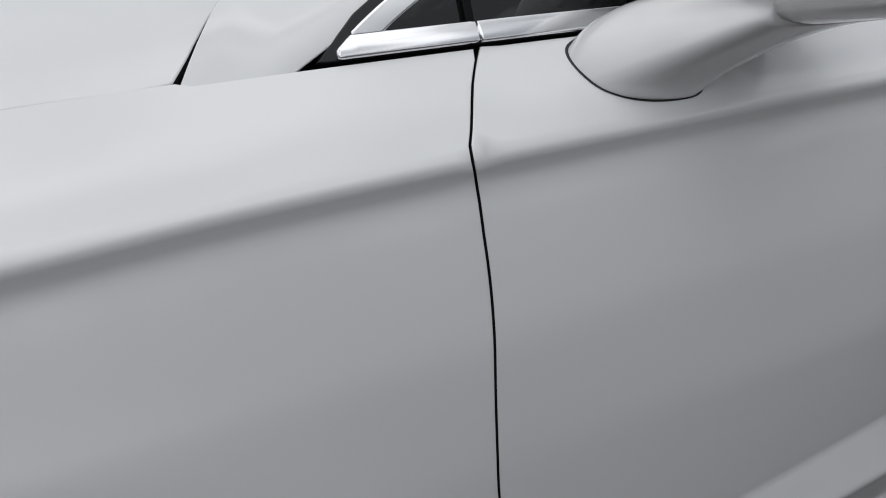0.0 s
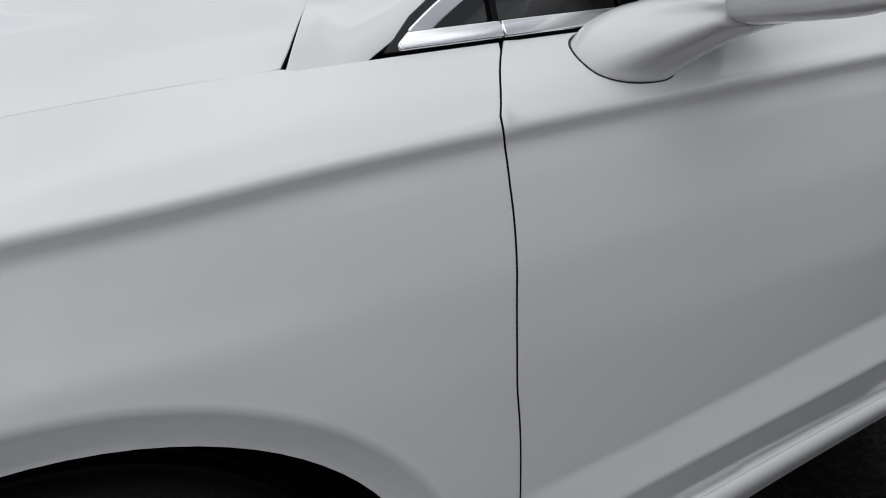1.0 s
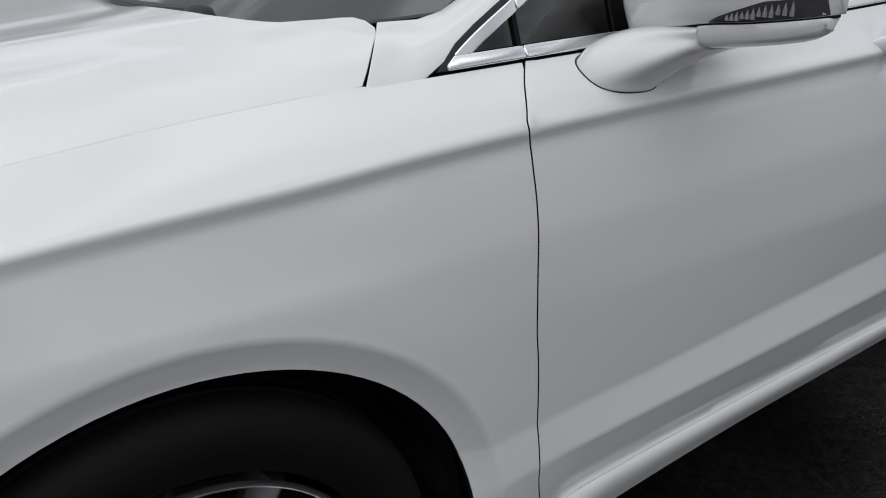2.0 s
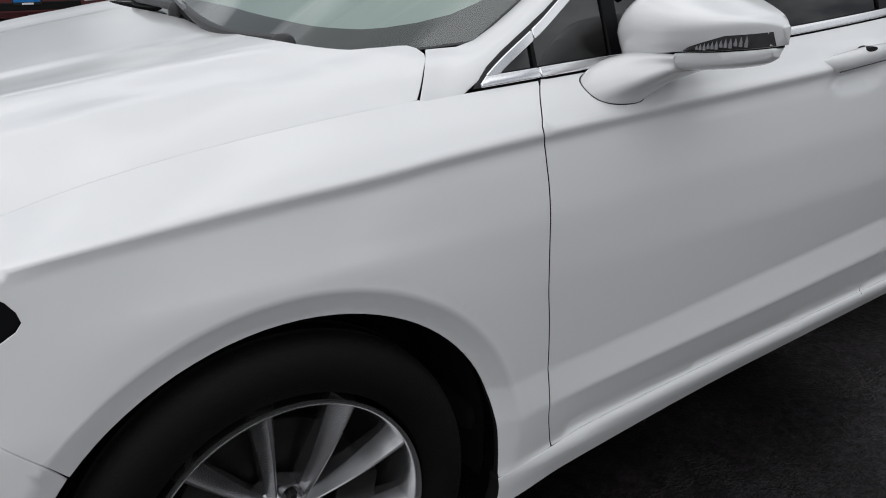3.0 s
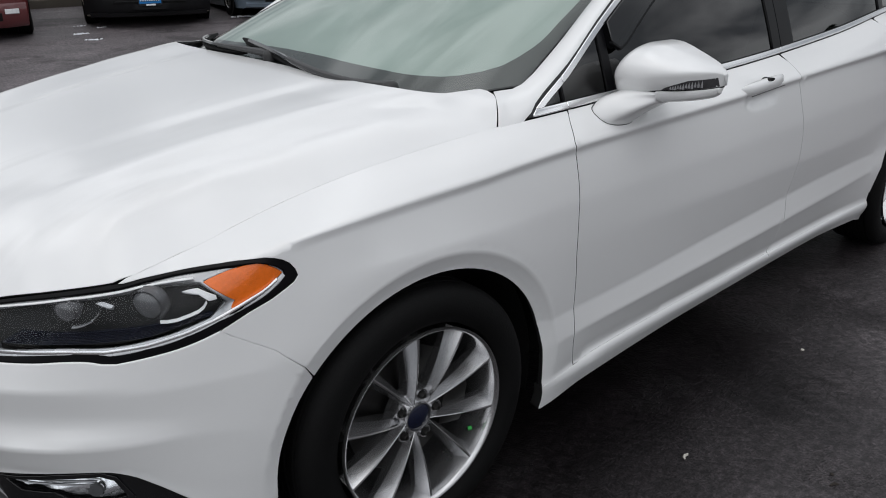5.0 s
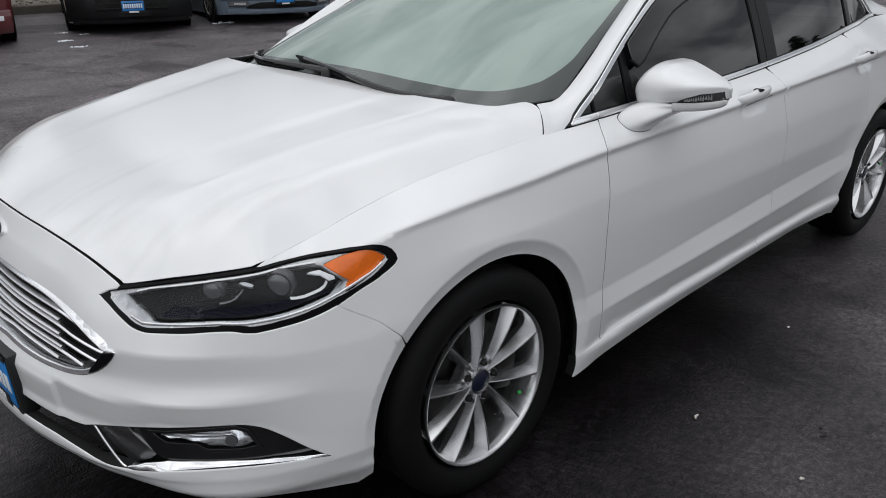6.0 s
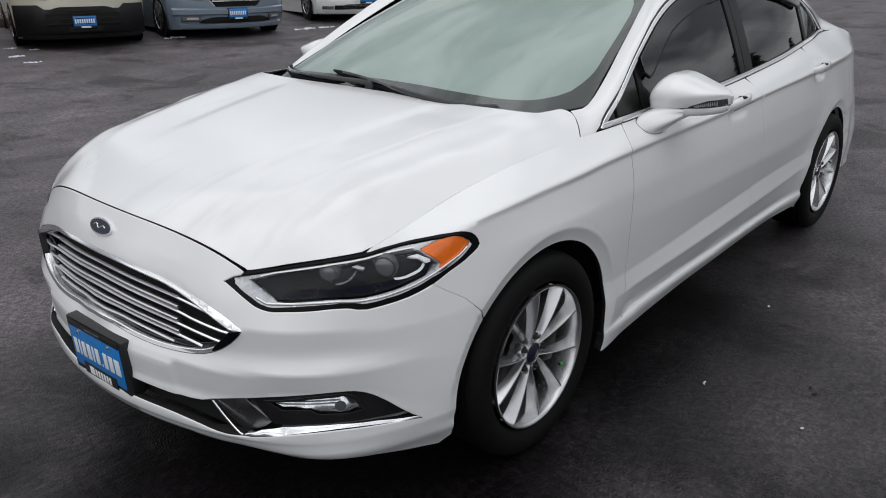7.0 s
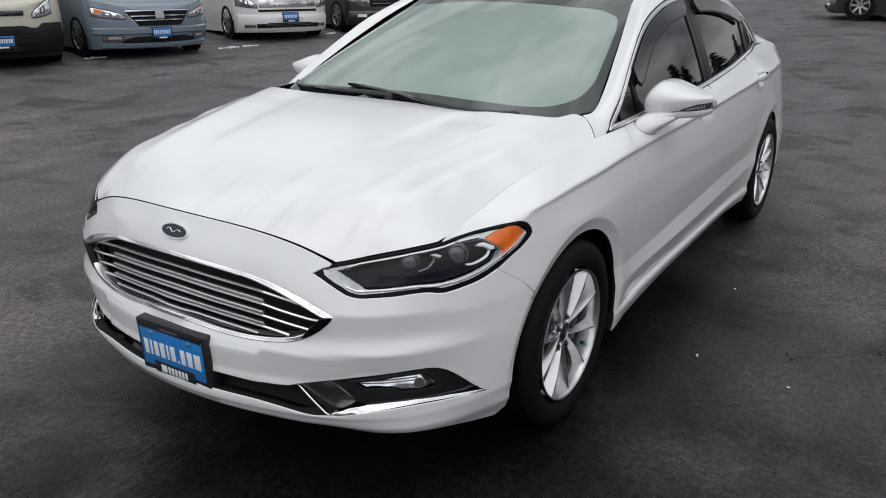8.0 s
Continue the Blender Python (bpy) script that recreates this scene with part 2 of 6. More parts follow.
def panel_mesh(outline, surf, step=0.02, holes=(), depth=0.014, bevel=0.0012, lines=()):
    """A sheet over the polygon on the surface surf(a, b), with rounded edges folded back by depth."""
    from mathutils.geometry import delaunay_2d_cdt
    loops = []
    for k, loop in enumerate((outline, *holes)):
        loop = dense(loop, step * 0.8)
        area = np.sum(loop[:, 0] * np.roll(loop[:, 1], -1) - np.roll(loop[:, 0], -1) * loop[:, 1])
        loops.append(loop[::-1] if (area < 0) != (k > 0) else loop)
    lo, hi = loops[0].min(0), loops[0].max(0)
    gx, gy = np.meshgrid(np.arange(lo[0] + step / 2, hi[0], step), np.arange(lo[1] + step / 2, hi[1], step))
    grid = np.stack([gx.ravel(), gy.ravel()], 1)
    grid = grid[inside(loops[0], grid)]
    for h in loops[1:]:
        grid = grid[~inside(h, grid)]
    edge_pts = np.concatenate(loops + [dense(l, step, False) for l in lines])
    if len(grid):
        far = np.ones(len(grid), bool)
        for k in range(0, len(edge_pts), 200):
            far &= (np.abs(grid[:, None] - edge_pts[None, k:k + 200]).max(2) > step * 0.45).all(1)
        grid = grid[far]
    pts, edges, n = [], [], 0
    for loop in loops:
        edges += [(n + i, n + (i + 1) % len(loop)) for i in range(len(loop))]
        pts.append(loop)
        n += len(loop)
    for l in lines:
        l = dense(l, step, False)
        ok = inside(loops[0], l)
        edges += [(n + i, n + i + 1) for i in range(len(l) - 1) if ok[i] and ok[i + 1]]
        pts.append(l)
        n += len(l)
    pts = np.concatenate(pts + [grid])
    co, _, tris, orig, _, _ = delaunay_2d_cdt([Vector(p) for p in pts], edges, [], 0, 1e-7)
    flat = np.array([(v.x, v.y) for v in co])
    tris = np.array([f for f in tris if len(f) == 3])
    mid = flat[tris].mean(1)
    keep = inside(loops[0], mid)
    for h in loops[1:]:
        keep &= ~inside(h, mid)
    tris = tris[keep]
    a, b, c = flat[tris[:, 0]], flat[tris[:, 1]], flat[tris[:, 2]]
    sign = (b[:, 0] - a[:, 0]) * (c[:, 1] - a[:, 1]) - (b[:, 1] - a[:, 1]) * (c[:, 0] - a[:, 0])
    tris = tris[np.abs(sign) > 1e-10]
    sign = sign[np.abs(sign) > 1e-10]
    tris[sign < 0] = tris[sign < 0][:, ::-1]
    place = {}
    for i, o in enumerate(orig):
        for k in o:
            place[k] = i
    verts = surf(flat[:, 0], flat[:, 1])
    e = 0.005
    du = surf(flat[:, 0] + e, flat[:, 1]) - surf(flat[:, 0] - e, flat[:, 1])
    dv = surf(flat[:, 0], flat[:, 1] + e) - surf(flat[:, 0], flat[:, 1] - e)
    nor = np.cross(du, dv)
    nor /= np.maximum(np.linalg.norm(nor, axis=1, keepdims=True), 1e-12)
    V, N, F = [verts], [nor], [tuple(t) for t in tris]
    total, base = len(verts), 0
    if depth:
        for loop in loops:
            idx = np.array([place[base + i] for i in range(len(loop))])
            base += len(loop)
            p, n = verts[idx], nor[idx]
            t = np.roll(p, -1, 0) - np.roll(p, 1, 0)
            lat = np.cross(t, n)
            lat /= np.maximum(np.linalg.norm(lat, axis=1, keepdims=True), 1e-12)
            r1 = p + lat * bevel - n * bevel
            r2 = r1 - n * depth
            V += [r1, r2]
            N += [(n + lat * 1.6) / np.linalg.norm(n + lat * 1.6, axis=1, keepdims=True), lat]
            k = len(loop)
            for i in range(k):
                j = (i + 1) % k
                F.append((idx[j], idx[i], total + i, total + j))
                F.append((total + j, total + i, total + k + i, total + k + j))
            total += 2 * k
    return np.concatenate(V), F, np.concatenate(N), len(tris)


def flipped(v, f, n, k):
    """The same sheet on the other flank."""
    s = np.array([1, -1, 1])
    return v * s, [tuple(reversed(q)) for q in f], n * s, k


def panel(name, mat, parent, outline, surf, both=False, label="", **how):
    data = panel_mesh(outline, surf, **how)
    obs = [part(name, mesh_from(*data[:3]), mat, parent, label)]
    if both:
        obs.append(part(name, mesh_from(*flipped(*data)[:3]), mat, parent, label))
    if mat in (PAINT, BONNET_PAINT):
        # the inner flange is coloured black to paint the shade in the gaps
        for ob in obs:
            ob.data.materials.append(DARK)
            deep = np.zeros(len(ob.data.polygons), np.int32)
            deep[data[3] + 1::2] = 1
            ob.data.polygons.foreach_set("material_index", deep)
    return obs


def tube(points, r, n=8, closed=False, squash=1.0):
    """Verts and faces of a round bar along the points; r may be a list."""
    P = [Vector(p) for p in points]
    rs = [r] * len(P) if isinstance(r, (int, float)) else r
    V, F = [], []
    for i, p in enumerate(P):
        t = (P[min(i + 1, len(P) - 1)] - P[max(i - 1, 0)]).normalized()
        a = t.cross(Vector((0, 0, 1)))
        a = a.normalized() if a.length > 1e-4 else Vector((1, 0, 0))
        b = a.cross(t).normalized()
        for k in range(n):
            w = 2 * math.pi * k / n
            V.append(p + a * math.cos(w) * rs[i] + b * math.sin(w) * rs[i] * squash)
    for i in range(len(P) - 1):
        for k in range(n):
            F.append((i * n + k, i * n + (k + 1) % n, (i + 1) * n + (k + 1) % n, (i + 1) * n + k))
    F += [tuple(range(n))[::-1], tuple((len(P) - 1) * n + k for k in range(n))]
    return V, F


def loft(rings, cap=True):
    """Verts and faces of a skin over closed rings of equal length."""
    n = len(rings[0])
    V = [v for r in rings for v in r]
    F = [(i * n + k, i * n + (k + 1) % n, (i + 1) * n + (k + 1) % n, (i + 1) * n + k) for i in range(len(rings) - 1) for k in range(n)]
    if cap:
        F += [tuple(range(n))[::-1], tuple((len(rings) - 1) * n + k for k in range(n))]
    return V, F


def solid(V, F, smooth=40):
    bm = bmesh.new()
    vs = [bm.verts.new(v) for v in V]
    for f in F:
        if len(set(f)) > 2:
            try:
                bm.faces.new([vs[i] for i in f])
            except ValueError:
                pass
    bmesh.ops.remove_doubles(bm, verts=bm.verts, dist=1e-6)
    return from_bm(bm, smooth)


def lathe(profile, n=64, axis="y"):
    """Verts and faces of a profile of (radius, along) turned about an axis."""
    V, F = [], []
    m = len(profile)
    for k in range(n):
        w = 2 * math.pi * k / n
        for r, a in profile:
            V.append((r * math.cos(w), a, r * math.sin(w)) if axis == "y" else (r * math.cos(w), r * math.sin(w), a))
    for k in range(n):
        j = (k + 1) % n
        F += [(k * m + i, k * m + i + 1, j * m + i + 1, j * m + i) for i in range(m - 1)]
    return V, F


def block(lo, hi, bevel=0.0, segments=2):
    bm = bmesh.new()
    bmesh.ops.create_cube(bm, size=1)
    for v in bm.verts:
        v.co = Vector([lo[i] + (v.co[i] + .5) * (hi[i] - lo[i]) for i in range(3)])
    if bevel:
        bmesh.ops.bevel(bm, geom=bm.edges[:], offset=bevel, segments=segments, affect="EDGES", profile=.5)
    return from_bm(bm, 35)


# ---- body surface: plan curve and lengthwise feature lines ----
def pchip(xs, ys, q):
    """Monotone cubic through (xs, ys) at q; ys may hold columns."""
    xs, ys, q = np.asarray(xs, float), np.asarray(ys, float), np.clip(np.asarray(q, float), xs[0], xs[-1])
    if ys.ndim == 1:
        return pchip(xs, ys[:, None], q)[..., 0]
    h = np.diff(xs)[:, None]
    d = np.diff(ys, axis=0) / h
    m = np.zeros_like(ys)
    w1, w2 = 2 * h[1:] + h[:-1], h[1:] + 2 * h[:-1]
    same = d[1:] * d[:-1] > 0
    safe = np.where(same, d[1:], 1), np.where(same, d[:-1], 1)
    m[1:-1] = np.where(same, (w1 + w2) / (w1 / safe[1] + w2 / safe[0]), 0)
    m[0], m[-1] = d[0], d[-1]
    i = np.clip(np.searchsorted(xs, q, side="right") - 1, 0, len(xs) - 2)
    t = ((q - xs[i]) / (xs[i + 1] - xs[i]))[..., None]
    k = (xs[i + 1] - xs[i])[..., None]
    return ((1 + 2 * t) * (1 - t) ** 2 * ys[i] + t * (1 - t) ** 2 * k * m[i]
            + t * t * (3 - 2 * t) * ys[i + 1] + t * t * (t - 1) * k * m[i + 1])


def cubic(xs, ys, q):
    """Catmull-Rom style cubic (rounder than pchip) through (xs, ys) with columns."""
    xs, ys, q = np.asarray(xs, float), np.asarray(ys, float), np.asarray(q, float)
    m = np.gradient(ys, xs, axis=0)
    i = np.clip(np.searchsorted(xs, q, side="right") - 1, 0, len(xs) - 2)
    k = xs[i + 1] - xs[i]
    t, k = ((q - xs[i]) / k)[..., None], k[..., None]
    return ((1 + 2 * t) * (1 - t) ** 2 * ys[i] + t * (1 - t) ** 2 * k * m[i]
            + t * t * (3 - 2 * t) * ys[i + 1] + t * t * (t - 1) * k * m[i + 1])


FRONT, REAR = -1.52, 4.55          # u on the centre line, at the nose and at the tail
PLAN = np.array([(-1.884, -.895, .33), (-1.702, -.925, .15), (-1.52, -.931, 0), (-1.37, -.925, -.15), (-1.188, -.895, -.33), (-.99, -.84, -.52), (-.824, -.76, -.665),
                 (-.662, -.641, -.775), (-.468, -.464, -.855), (-.27, -.27, -.897), (0, 0, -.906), (.5, .5, -.911), (1.2, 1.2, -.922), (2, 2, -.92), (2.6, 2.6, -.912), (3, 3, -.90),
                 (3.3, 3.3, -.885), (3.605, 3.6, -.83), (3.83, 3.78, -.70), (4.05, 3.87, -.5), (4.3, 3.91, -.25), (4.55, 3.92, 0), (4.8, 3.91, .25)])
# each line: u, height, offset outwards from the plan curve
LINES = [np.array(r) for r in (
    [(-1.52, .815, -.102), (-1.414, .814, -.101), (-1.305, .811, -.0968), (-1.2, .804, -.0886), (-1.138, .796, -.0832), (-1.074, .784, -.0778), (-1.029, .773, -.0728), (-.984, .7595, -.0657), (-.953, .748, -.060), (-.824, .766, -.066), (-.70, .785, -.066), (-.602, .796, -.066), (-.55, .804, -.085), (-.468, .820, -.112), (-.27, .868, -.136), (-.12, .900, -.120), (0, .918, -.108), (.15, .933, -.10), (.3, .943, -.095), (.526, .954, -.08), (1.2, .972, -.08), (2, 1.012, -.095), (2.6, 1.06, -.125), (3, 1.078, -.168), (3.3, 1.078, -.158), (3.6, 1.022, -.105), (3.83, .998, -.09), (4.55, .99, -.10)],
    [(-1.52, .757, -.0685), (-1.305, .753, -.066), (-1.2, .747, -.0605), (-1.074, .731, -.0525), (-.984, .713, -.0415), (-.824, .722, -.040), (-.662, .745, -.030), (-.468, .785, -.045), (-.27, .836, -.018), (-.16, .848, -.011), (0, .858, -.005), (.18, .867, -.001), (.3, .8755, 0), (.5, .8845, .001), (1.2, .906, 0), (2, .93, -.002), (2.6, .945, -.01), (3.3, .95, -.050), (3.6, .93, -.085), (3.83, .92, -.09), (4.55, .93, -.05)],
    [(-1.52, .70, -.046), (-1.2, .69, -.0405), (-1.074, .680, -.032), (-.99, .668, -.022), (-.824, .675, -.020), (-.662, .70, -.020), (-.468, .735, -.016), (-.27, .819, -.0182), (-.16, .831, -.0132), (0, .8405, -.0086), (.18, .8490, -.0062), (.3, .8575, -.0054), (.5, .8665, -.0050), (1.2, .8880, -.0062), (2, .912, -.0090), (2.6, .915, -.024), (3.3, .92, -.046), (3.6, .89, -.08), (3.83, .88, -.08), (4.55, .89, -.05)],
    [(-1.52, .60, -.026), (-1.188, .60, -.018), (-.99, .614, -.004), (-.824, .618, .001), (-.662, .614, .000), (-.468, .60, .003), (-.27, .62, .004), (0, .64, .010), (.5, .63, .011), (1.2, .63, .012), (2, .63, .011), (2.6, .65, .006), (3.3, .65, -.004), (3.6, .64, -.02), (3.83, .62, .015), (4.55, .60, .03)],
    [(-1.52, .490, -.004), (-1.188, .490, .000), (-.99, .498, .006), (-.824, .507, .010), (-.662, .513, .009), (-.468, .50, .006), (-.27, .45, .004), (0, .45, .002), (.5, .445, -.006), (1.2, .480, -.011), (2, .515, -.010), (2.6, .52, -.003), (3.3, .5, 0), (3.83, .45, .03), (4.55, .45, .05)],
    [(-1.52, .405, 0), (-.99, .415, .001), (-.824, .445, .003), (-.662, .445, .004), (-.468, .36, .002), (-.27, .35, .001), (0, .345, .001), (.5, .373, .000), (1.2, .402, .001), (2, .430, .000), (2.6, .45, .002), (3.3, .40, 0), (3.83, .38, .03), (4.55, .38, .05)],
    [(-1.52, .304, .024), (-.99, .296, .018), (-.662, .29, .009), (-.468, .285, .002), (-.27, .27, -.002), (0, .262, -.004), (.40, .263, -.006), (.53, .2665, -.016), (.62, .2730, -.026), (1.2, .292, -.032), (2, .300, -.032), (2.6, .30, -.014), (3.3, .28, -.010), (3.83, .27, .02), (4.55, .27, .03)],
    [(-1.52, .286, .033), (-.99, .276, .026), (-.662, .268, .012), (-.468, .26, .002), (-.27, .25, .004), (0, .248, .002), (.5, .251, -.006), (.62, .2585, -.010), (1.2, .279, -.019), (2, .287, -.019), (2.6, .28, -.008), (3.3, .26, -.004), (3.83, .25, .02), (4.55, .25, .03)],
    [(-1.52, .244, -.028), (-.99, .220, -.014), (-.662, .20, -.024), (-.468, .195, -.026), (-.27, .19, -.015), (0, .178, -.012), (.40, .178, -.012), (.58, .188, -.026), (1.2, .218, -.041), (2, .234, -.040), (2.6, .215, -.030), (3.3, .22, -.03), (3.83, .22, -.02), (4.55, .22, -.02)])]
ARCH = ((.02, .31, .378), (2.87, .31, .378))     # wheel openings: u, height, radius


HANDLES = ((1.345, .898), (2.475, .925))   # finger hollows behind the door handles


def body(u, z, off=0.0):
    """Places on the left flank, nose or tail at plan position u and height z, pushed out by off."""
    u, z = np.atleast_1d(np.asarray(u, float)), np.atleast_1d(np.asarray(z, float))
    flip = np.where((u < FRONT) | (u > REAR), -1.0, 1.0)
    u = np.where(u < FRONT, 2 * FRONT - u, np.where(u > REAR, 2 * REAR - u, u))
    c = cubic(PLAN[:, 0], PLAN[:, 1:], u)
    e = 1e-4
    tan = cubic(PLAN[:, 0], PLAN[:, 1:], u + e) - cubic(PLAN[:, 0], PLAN[:, 1:], u - e)
    n = np.stack([-tan[:, 1] * -1, tan[:, 0] * -1], -1)
    n = n / np.linalg.norm(n, axis=1, keepdims=True)
    rows = [pchip(r[:, 0], r[:, 1:], u) for r in LINES]
    top, cr = rows[0], rows[1]
    near = cr + .22 * (top - cr)
    near[:, 1] += .006 * np.clip((u + .58) / .2, 0, 1)
    rows.insert(1, near)
    # two creases round the bumper corner with a shallow hollow between them
    w = np.clip((u + 1.5) / .1, 0, 1) * np.clip((-.45 - u) / .3, 0, 1)
    w = w * w * (3 - 2 * w)
    rows[5][:, 1] += .005 * w
    rows[6][:, 1] -= .004 * w
    # keep the facets beside the lower crease flat
    hollow, fold, foot = rows[5], rows[6], rows[7]
    rows[6:7] = [fold + .3 * (hollow - fold), fold, fold + .12 * (foot - fold), fold + .6 * (foot - fold)]
    cut = rows[4] + .66 * (hollow - rows[4])
    cut[:, 1] -= .014 * w
    rows[5:6] = [rows[4] + .14 * (cut - rows[4]), cut + .2 * (rows[4] - cut), cut + .8 * (hollow - cut), hollow, hollow + .14 * (fold - hollow)]
    # the flank swells below the waist crease
    full = np.clip((u + .35) / .3, 0, 1) * np.clip((3.2 - u) / .4, 0, 1)
    swell = [rows[3] + f * (rows[4] - rows[3]) + np.stack([0 * u, g * full], 1) for f, g in ((.10, .003), (.30, .008), (.55, .010))]
    rows[4:4] = swell + [rows[4] + .10 * (rows[3] - rows[4]) + np.stack([0 * u, .003 * full], 1)]
    rows = rows[::-1]
    Z, O = np.stack([r[:, 0] for r in rows]), np.stack([r[:, 1] for r in rows])
    # cubic in height, one curve a point
    h, d = np.diff(Z, axis=0), np.diff(O, axis=0) / np.diff(Z, axis=0)
    m = np.zeros_like(O)
    same = d[1:] * d[:-1] > 0
    w1, w2 = 2 * h[1:] + h[:-1], h[1:] + 2 * h[:-1]
    a, b = np.where(same, d[1:], 1), np.where(same, d[:-1], 1)
    m[1:-1] = np.where(same, (w1 + w2) / (w1 / b + w2 / a), 0)
    m[0], m[-1] = d[0], d[-1]
    i = np.clip((z[None] >= Z).sum(0) - 1, 0, len(Z) - 2)
    k = np.arange(len(u))
    z0, z1, o0, o1, m0, m1 = Z[i, k], Z[i + 1, k], O[i, k], O[i + 1, k], m[i, k], m[i + 1, k]
    t, hh = np.clip((z - z0) / (z1 - z0), -.6, 1.6), z1 - z0
    inside = np.clip(t, 0, 1)
    o = ((1 + 2 * inside) * (1 - inside) ** 2 * o0 + inside * (1 - inside) ** 2 * hh * m0
         + inside ** 2 * (3 - 2 * inside) * o1 + inside ** 2 * (inside - 1) * hh * m1)
    o = o + np.where(t > 1, (t - 1) * hh * m1, np.where(t < 0, t * hh * m0, 0))
    for hu, hz in HANDLES:
        o = o - .016 * np.exp(-((u - hu) / .082) ** 4 - ((z - hz) / .036) ** 4)
    for cu, cz, r in ARCH:
        dist = np.maximum(np.hypot(u - cu, z - cz) - r, -.02)
        lip, low = .041, np.clip((z - .2) / .2, 0, 1)
        out = .007 * np.exp(-(np.maximum(dist - lip, 0) / .08) ** 2) - .36 * np.clip(lip - dist, 0, lip) + .0008 * np.exp(-((dist - lip) / .006) ** 2)
        o = o + out * low * np.where(z > .75, np.clip((.82 - z) / .07, 0, 1), 1)
    p = np.concatenate([c + n * (o + off)[:, None], z[:, None]], 1)
    p[:, 1] *= flip
    return p


# ---- ground ----
def rise(x, y):
    """The lot is level round the car and climbs gently away from it."""
    d = np.hypot(np.asarray(x, float) - .8, np.asarray(y, float))
    return .030 * np.clip(d - 4.0, 0, 40) * np.clip((d - 4.0) / 5.0, 0, 1)


def ground_sheet():
    rings = np.concatenate([np.arange(0, 14, .35), np.arange(14, 45, 1.5), [50, 60, 80, 120, 200, 400, 900, 2500]])
    V, F, n = [(.8, 0, 0)], [], 72
    for r in rings[1:]:
        for k in range(n):
            a = 2 * math.pi * k / n
            x, y = .8 + r * math.cos(a), r * math.sin(a)
            V.append((x, y, float(rise(x, y))))
    F += [(0, 1 + k, 1 + (k + 1) % n) for k in range(n)]
    for i in range(len(rings) - 2):
        F += [(1 + i * n + k, 1 + (i + 1) * n + k, 1 + (i + 1) * n + (k + 1) % n, 1 + i * n + (k + 1) % n) for k in range(n)]
    return mesh_from(V, F)


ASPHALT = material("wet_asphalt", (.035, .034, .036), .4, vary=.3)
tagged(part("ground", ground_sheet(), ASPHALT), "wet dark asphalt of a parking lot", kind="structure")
# ---- the white saloon car ----
car = thing("car", "white four-door saloon car parked on wet asphalt", "car")
BODY = lambda off=0.0: (lambda u, z: body(u, z, off))


def row(k, u):
    return pchip(LINES[k][:, 0], LINES[k][:, 1], u)


def arch(c, a0, a1, grow=0.0, n=40):
    """Part of a wheel opening; it widens a little towards the sill."""
    cu, cz, r = ARCH[c]
    w = np.radians(np.linspace(a0, a1, n))
    rr = r + grow + .028 * np.clip(-np.sin(w), 0, 1) + .012 * np.clip(-np.cos(w), 0, 1) ** 3
    return np.stack([cu + rr * np.cos(w), cz + rr * np.sin(w)], 1)


GAP = .0024
sill_z = lambda u: row(6, u) - .004
# outlines on the flank: plan position, height
NOSE = flow([(-.953, .7455), (-.984, .7575), (-1.029, .7711), (-1.074, .782), (-1.138, .794), (-1.2, .8021), (-1.305, .8095), (-1.414, .8124), (-1.52, .8131)], 4)
LIGHT = np.concatenate([flow([(-1.009, .722), (-.978, .737), (-.953, .745), (-.860, .761), (-.776, .774), (-.693, .784), (-.602, .792), (-.504, .798), (-.425, .806), (-.368, .813), (-.334, .813), (-.296, .795), (-.284, .772), (-.325, .741), (-.385, .717), (-.439, .694), (-.498, .677), (-.566, .667), (-.619, .662)], 4),
                        flow([(-.645, .6645), (-.664, .669), (-.70, .671), (-.76, .668), (-.827, .666), (-.868, .665), (-.9, .671), (-.935, .687), (-.974, .707)], 4)])
DOOR_F = flow([(.526, .952), (.500, .927), (.484, .907), (.472, .888), (.4785, .866), (.4798, .834), (.4815, .79), (.4815, .74), (.4830, .68), (.4876, .61), (.495, .56), (.506, .43), (.510, .345), (.530, .2635)], 5)
DOOR_B = flow([(1.585, .985), (1.592, .93), (1.605, .853), (1.637, .746), (1.648, .618), (1.643, .466), (1.625, .36), (1.60, .266)], 5)
crease = lambda a, b: [np.stack([np.linspace(a, b, 80), row(k, np.linspace(a, b, 80)) + d], 1) for k, d in ((1, .024), (1, .016), (1, .010), (1, .004), (1, 0), (1, -.006), (1, -.014), (1, -.022), (2, 0), (2, -.008), (2, -.02))]
shelf = lambda a, b: [np.stack([np.linspace(a, b, 60), row(5, np.linspace(a, b, 60)) + d], 1) for d in (.028, .019, .010, .004, 0, -.004, -.010, -.018, -.03, -.05, -.07)]
shoulder = lambda a, b: [np.stack([np.linspace(a, b, 90), row(1, np.linspace(a, b, 90)) + .22 * (row(0, np.linspace(a, b, 90)) - row(1, np.linspace(a, b, 90))) + d], 1) for d in (-.005, 0, .005, .012)]
hollow_lines = lambda a, b: [np.stack([np.linspace(a, b, 50), row(4, np.linspace(a, b, 50)) + d], 1) for d in (.02, .008, 0, -.008, -.02)]
top_edge = lambda a, b, n=40: np.stack([np.linspace(a, b, n), row(0, np.linspace(a, b, n)) - (.0005 if a < .3 else .003)], 1)
sill_edge = lambda a, b, n=40: np.stack([np.linspace(a, b, n), sill_z(np.linspace(a, b, n))], 1)

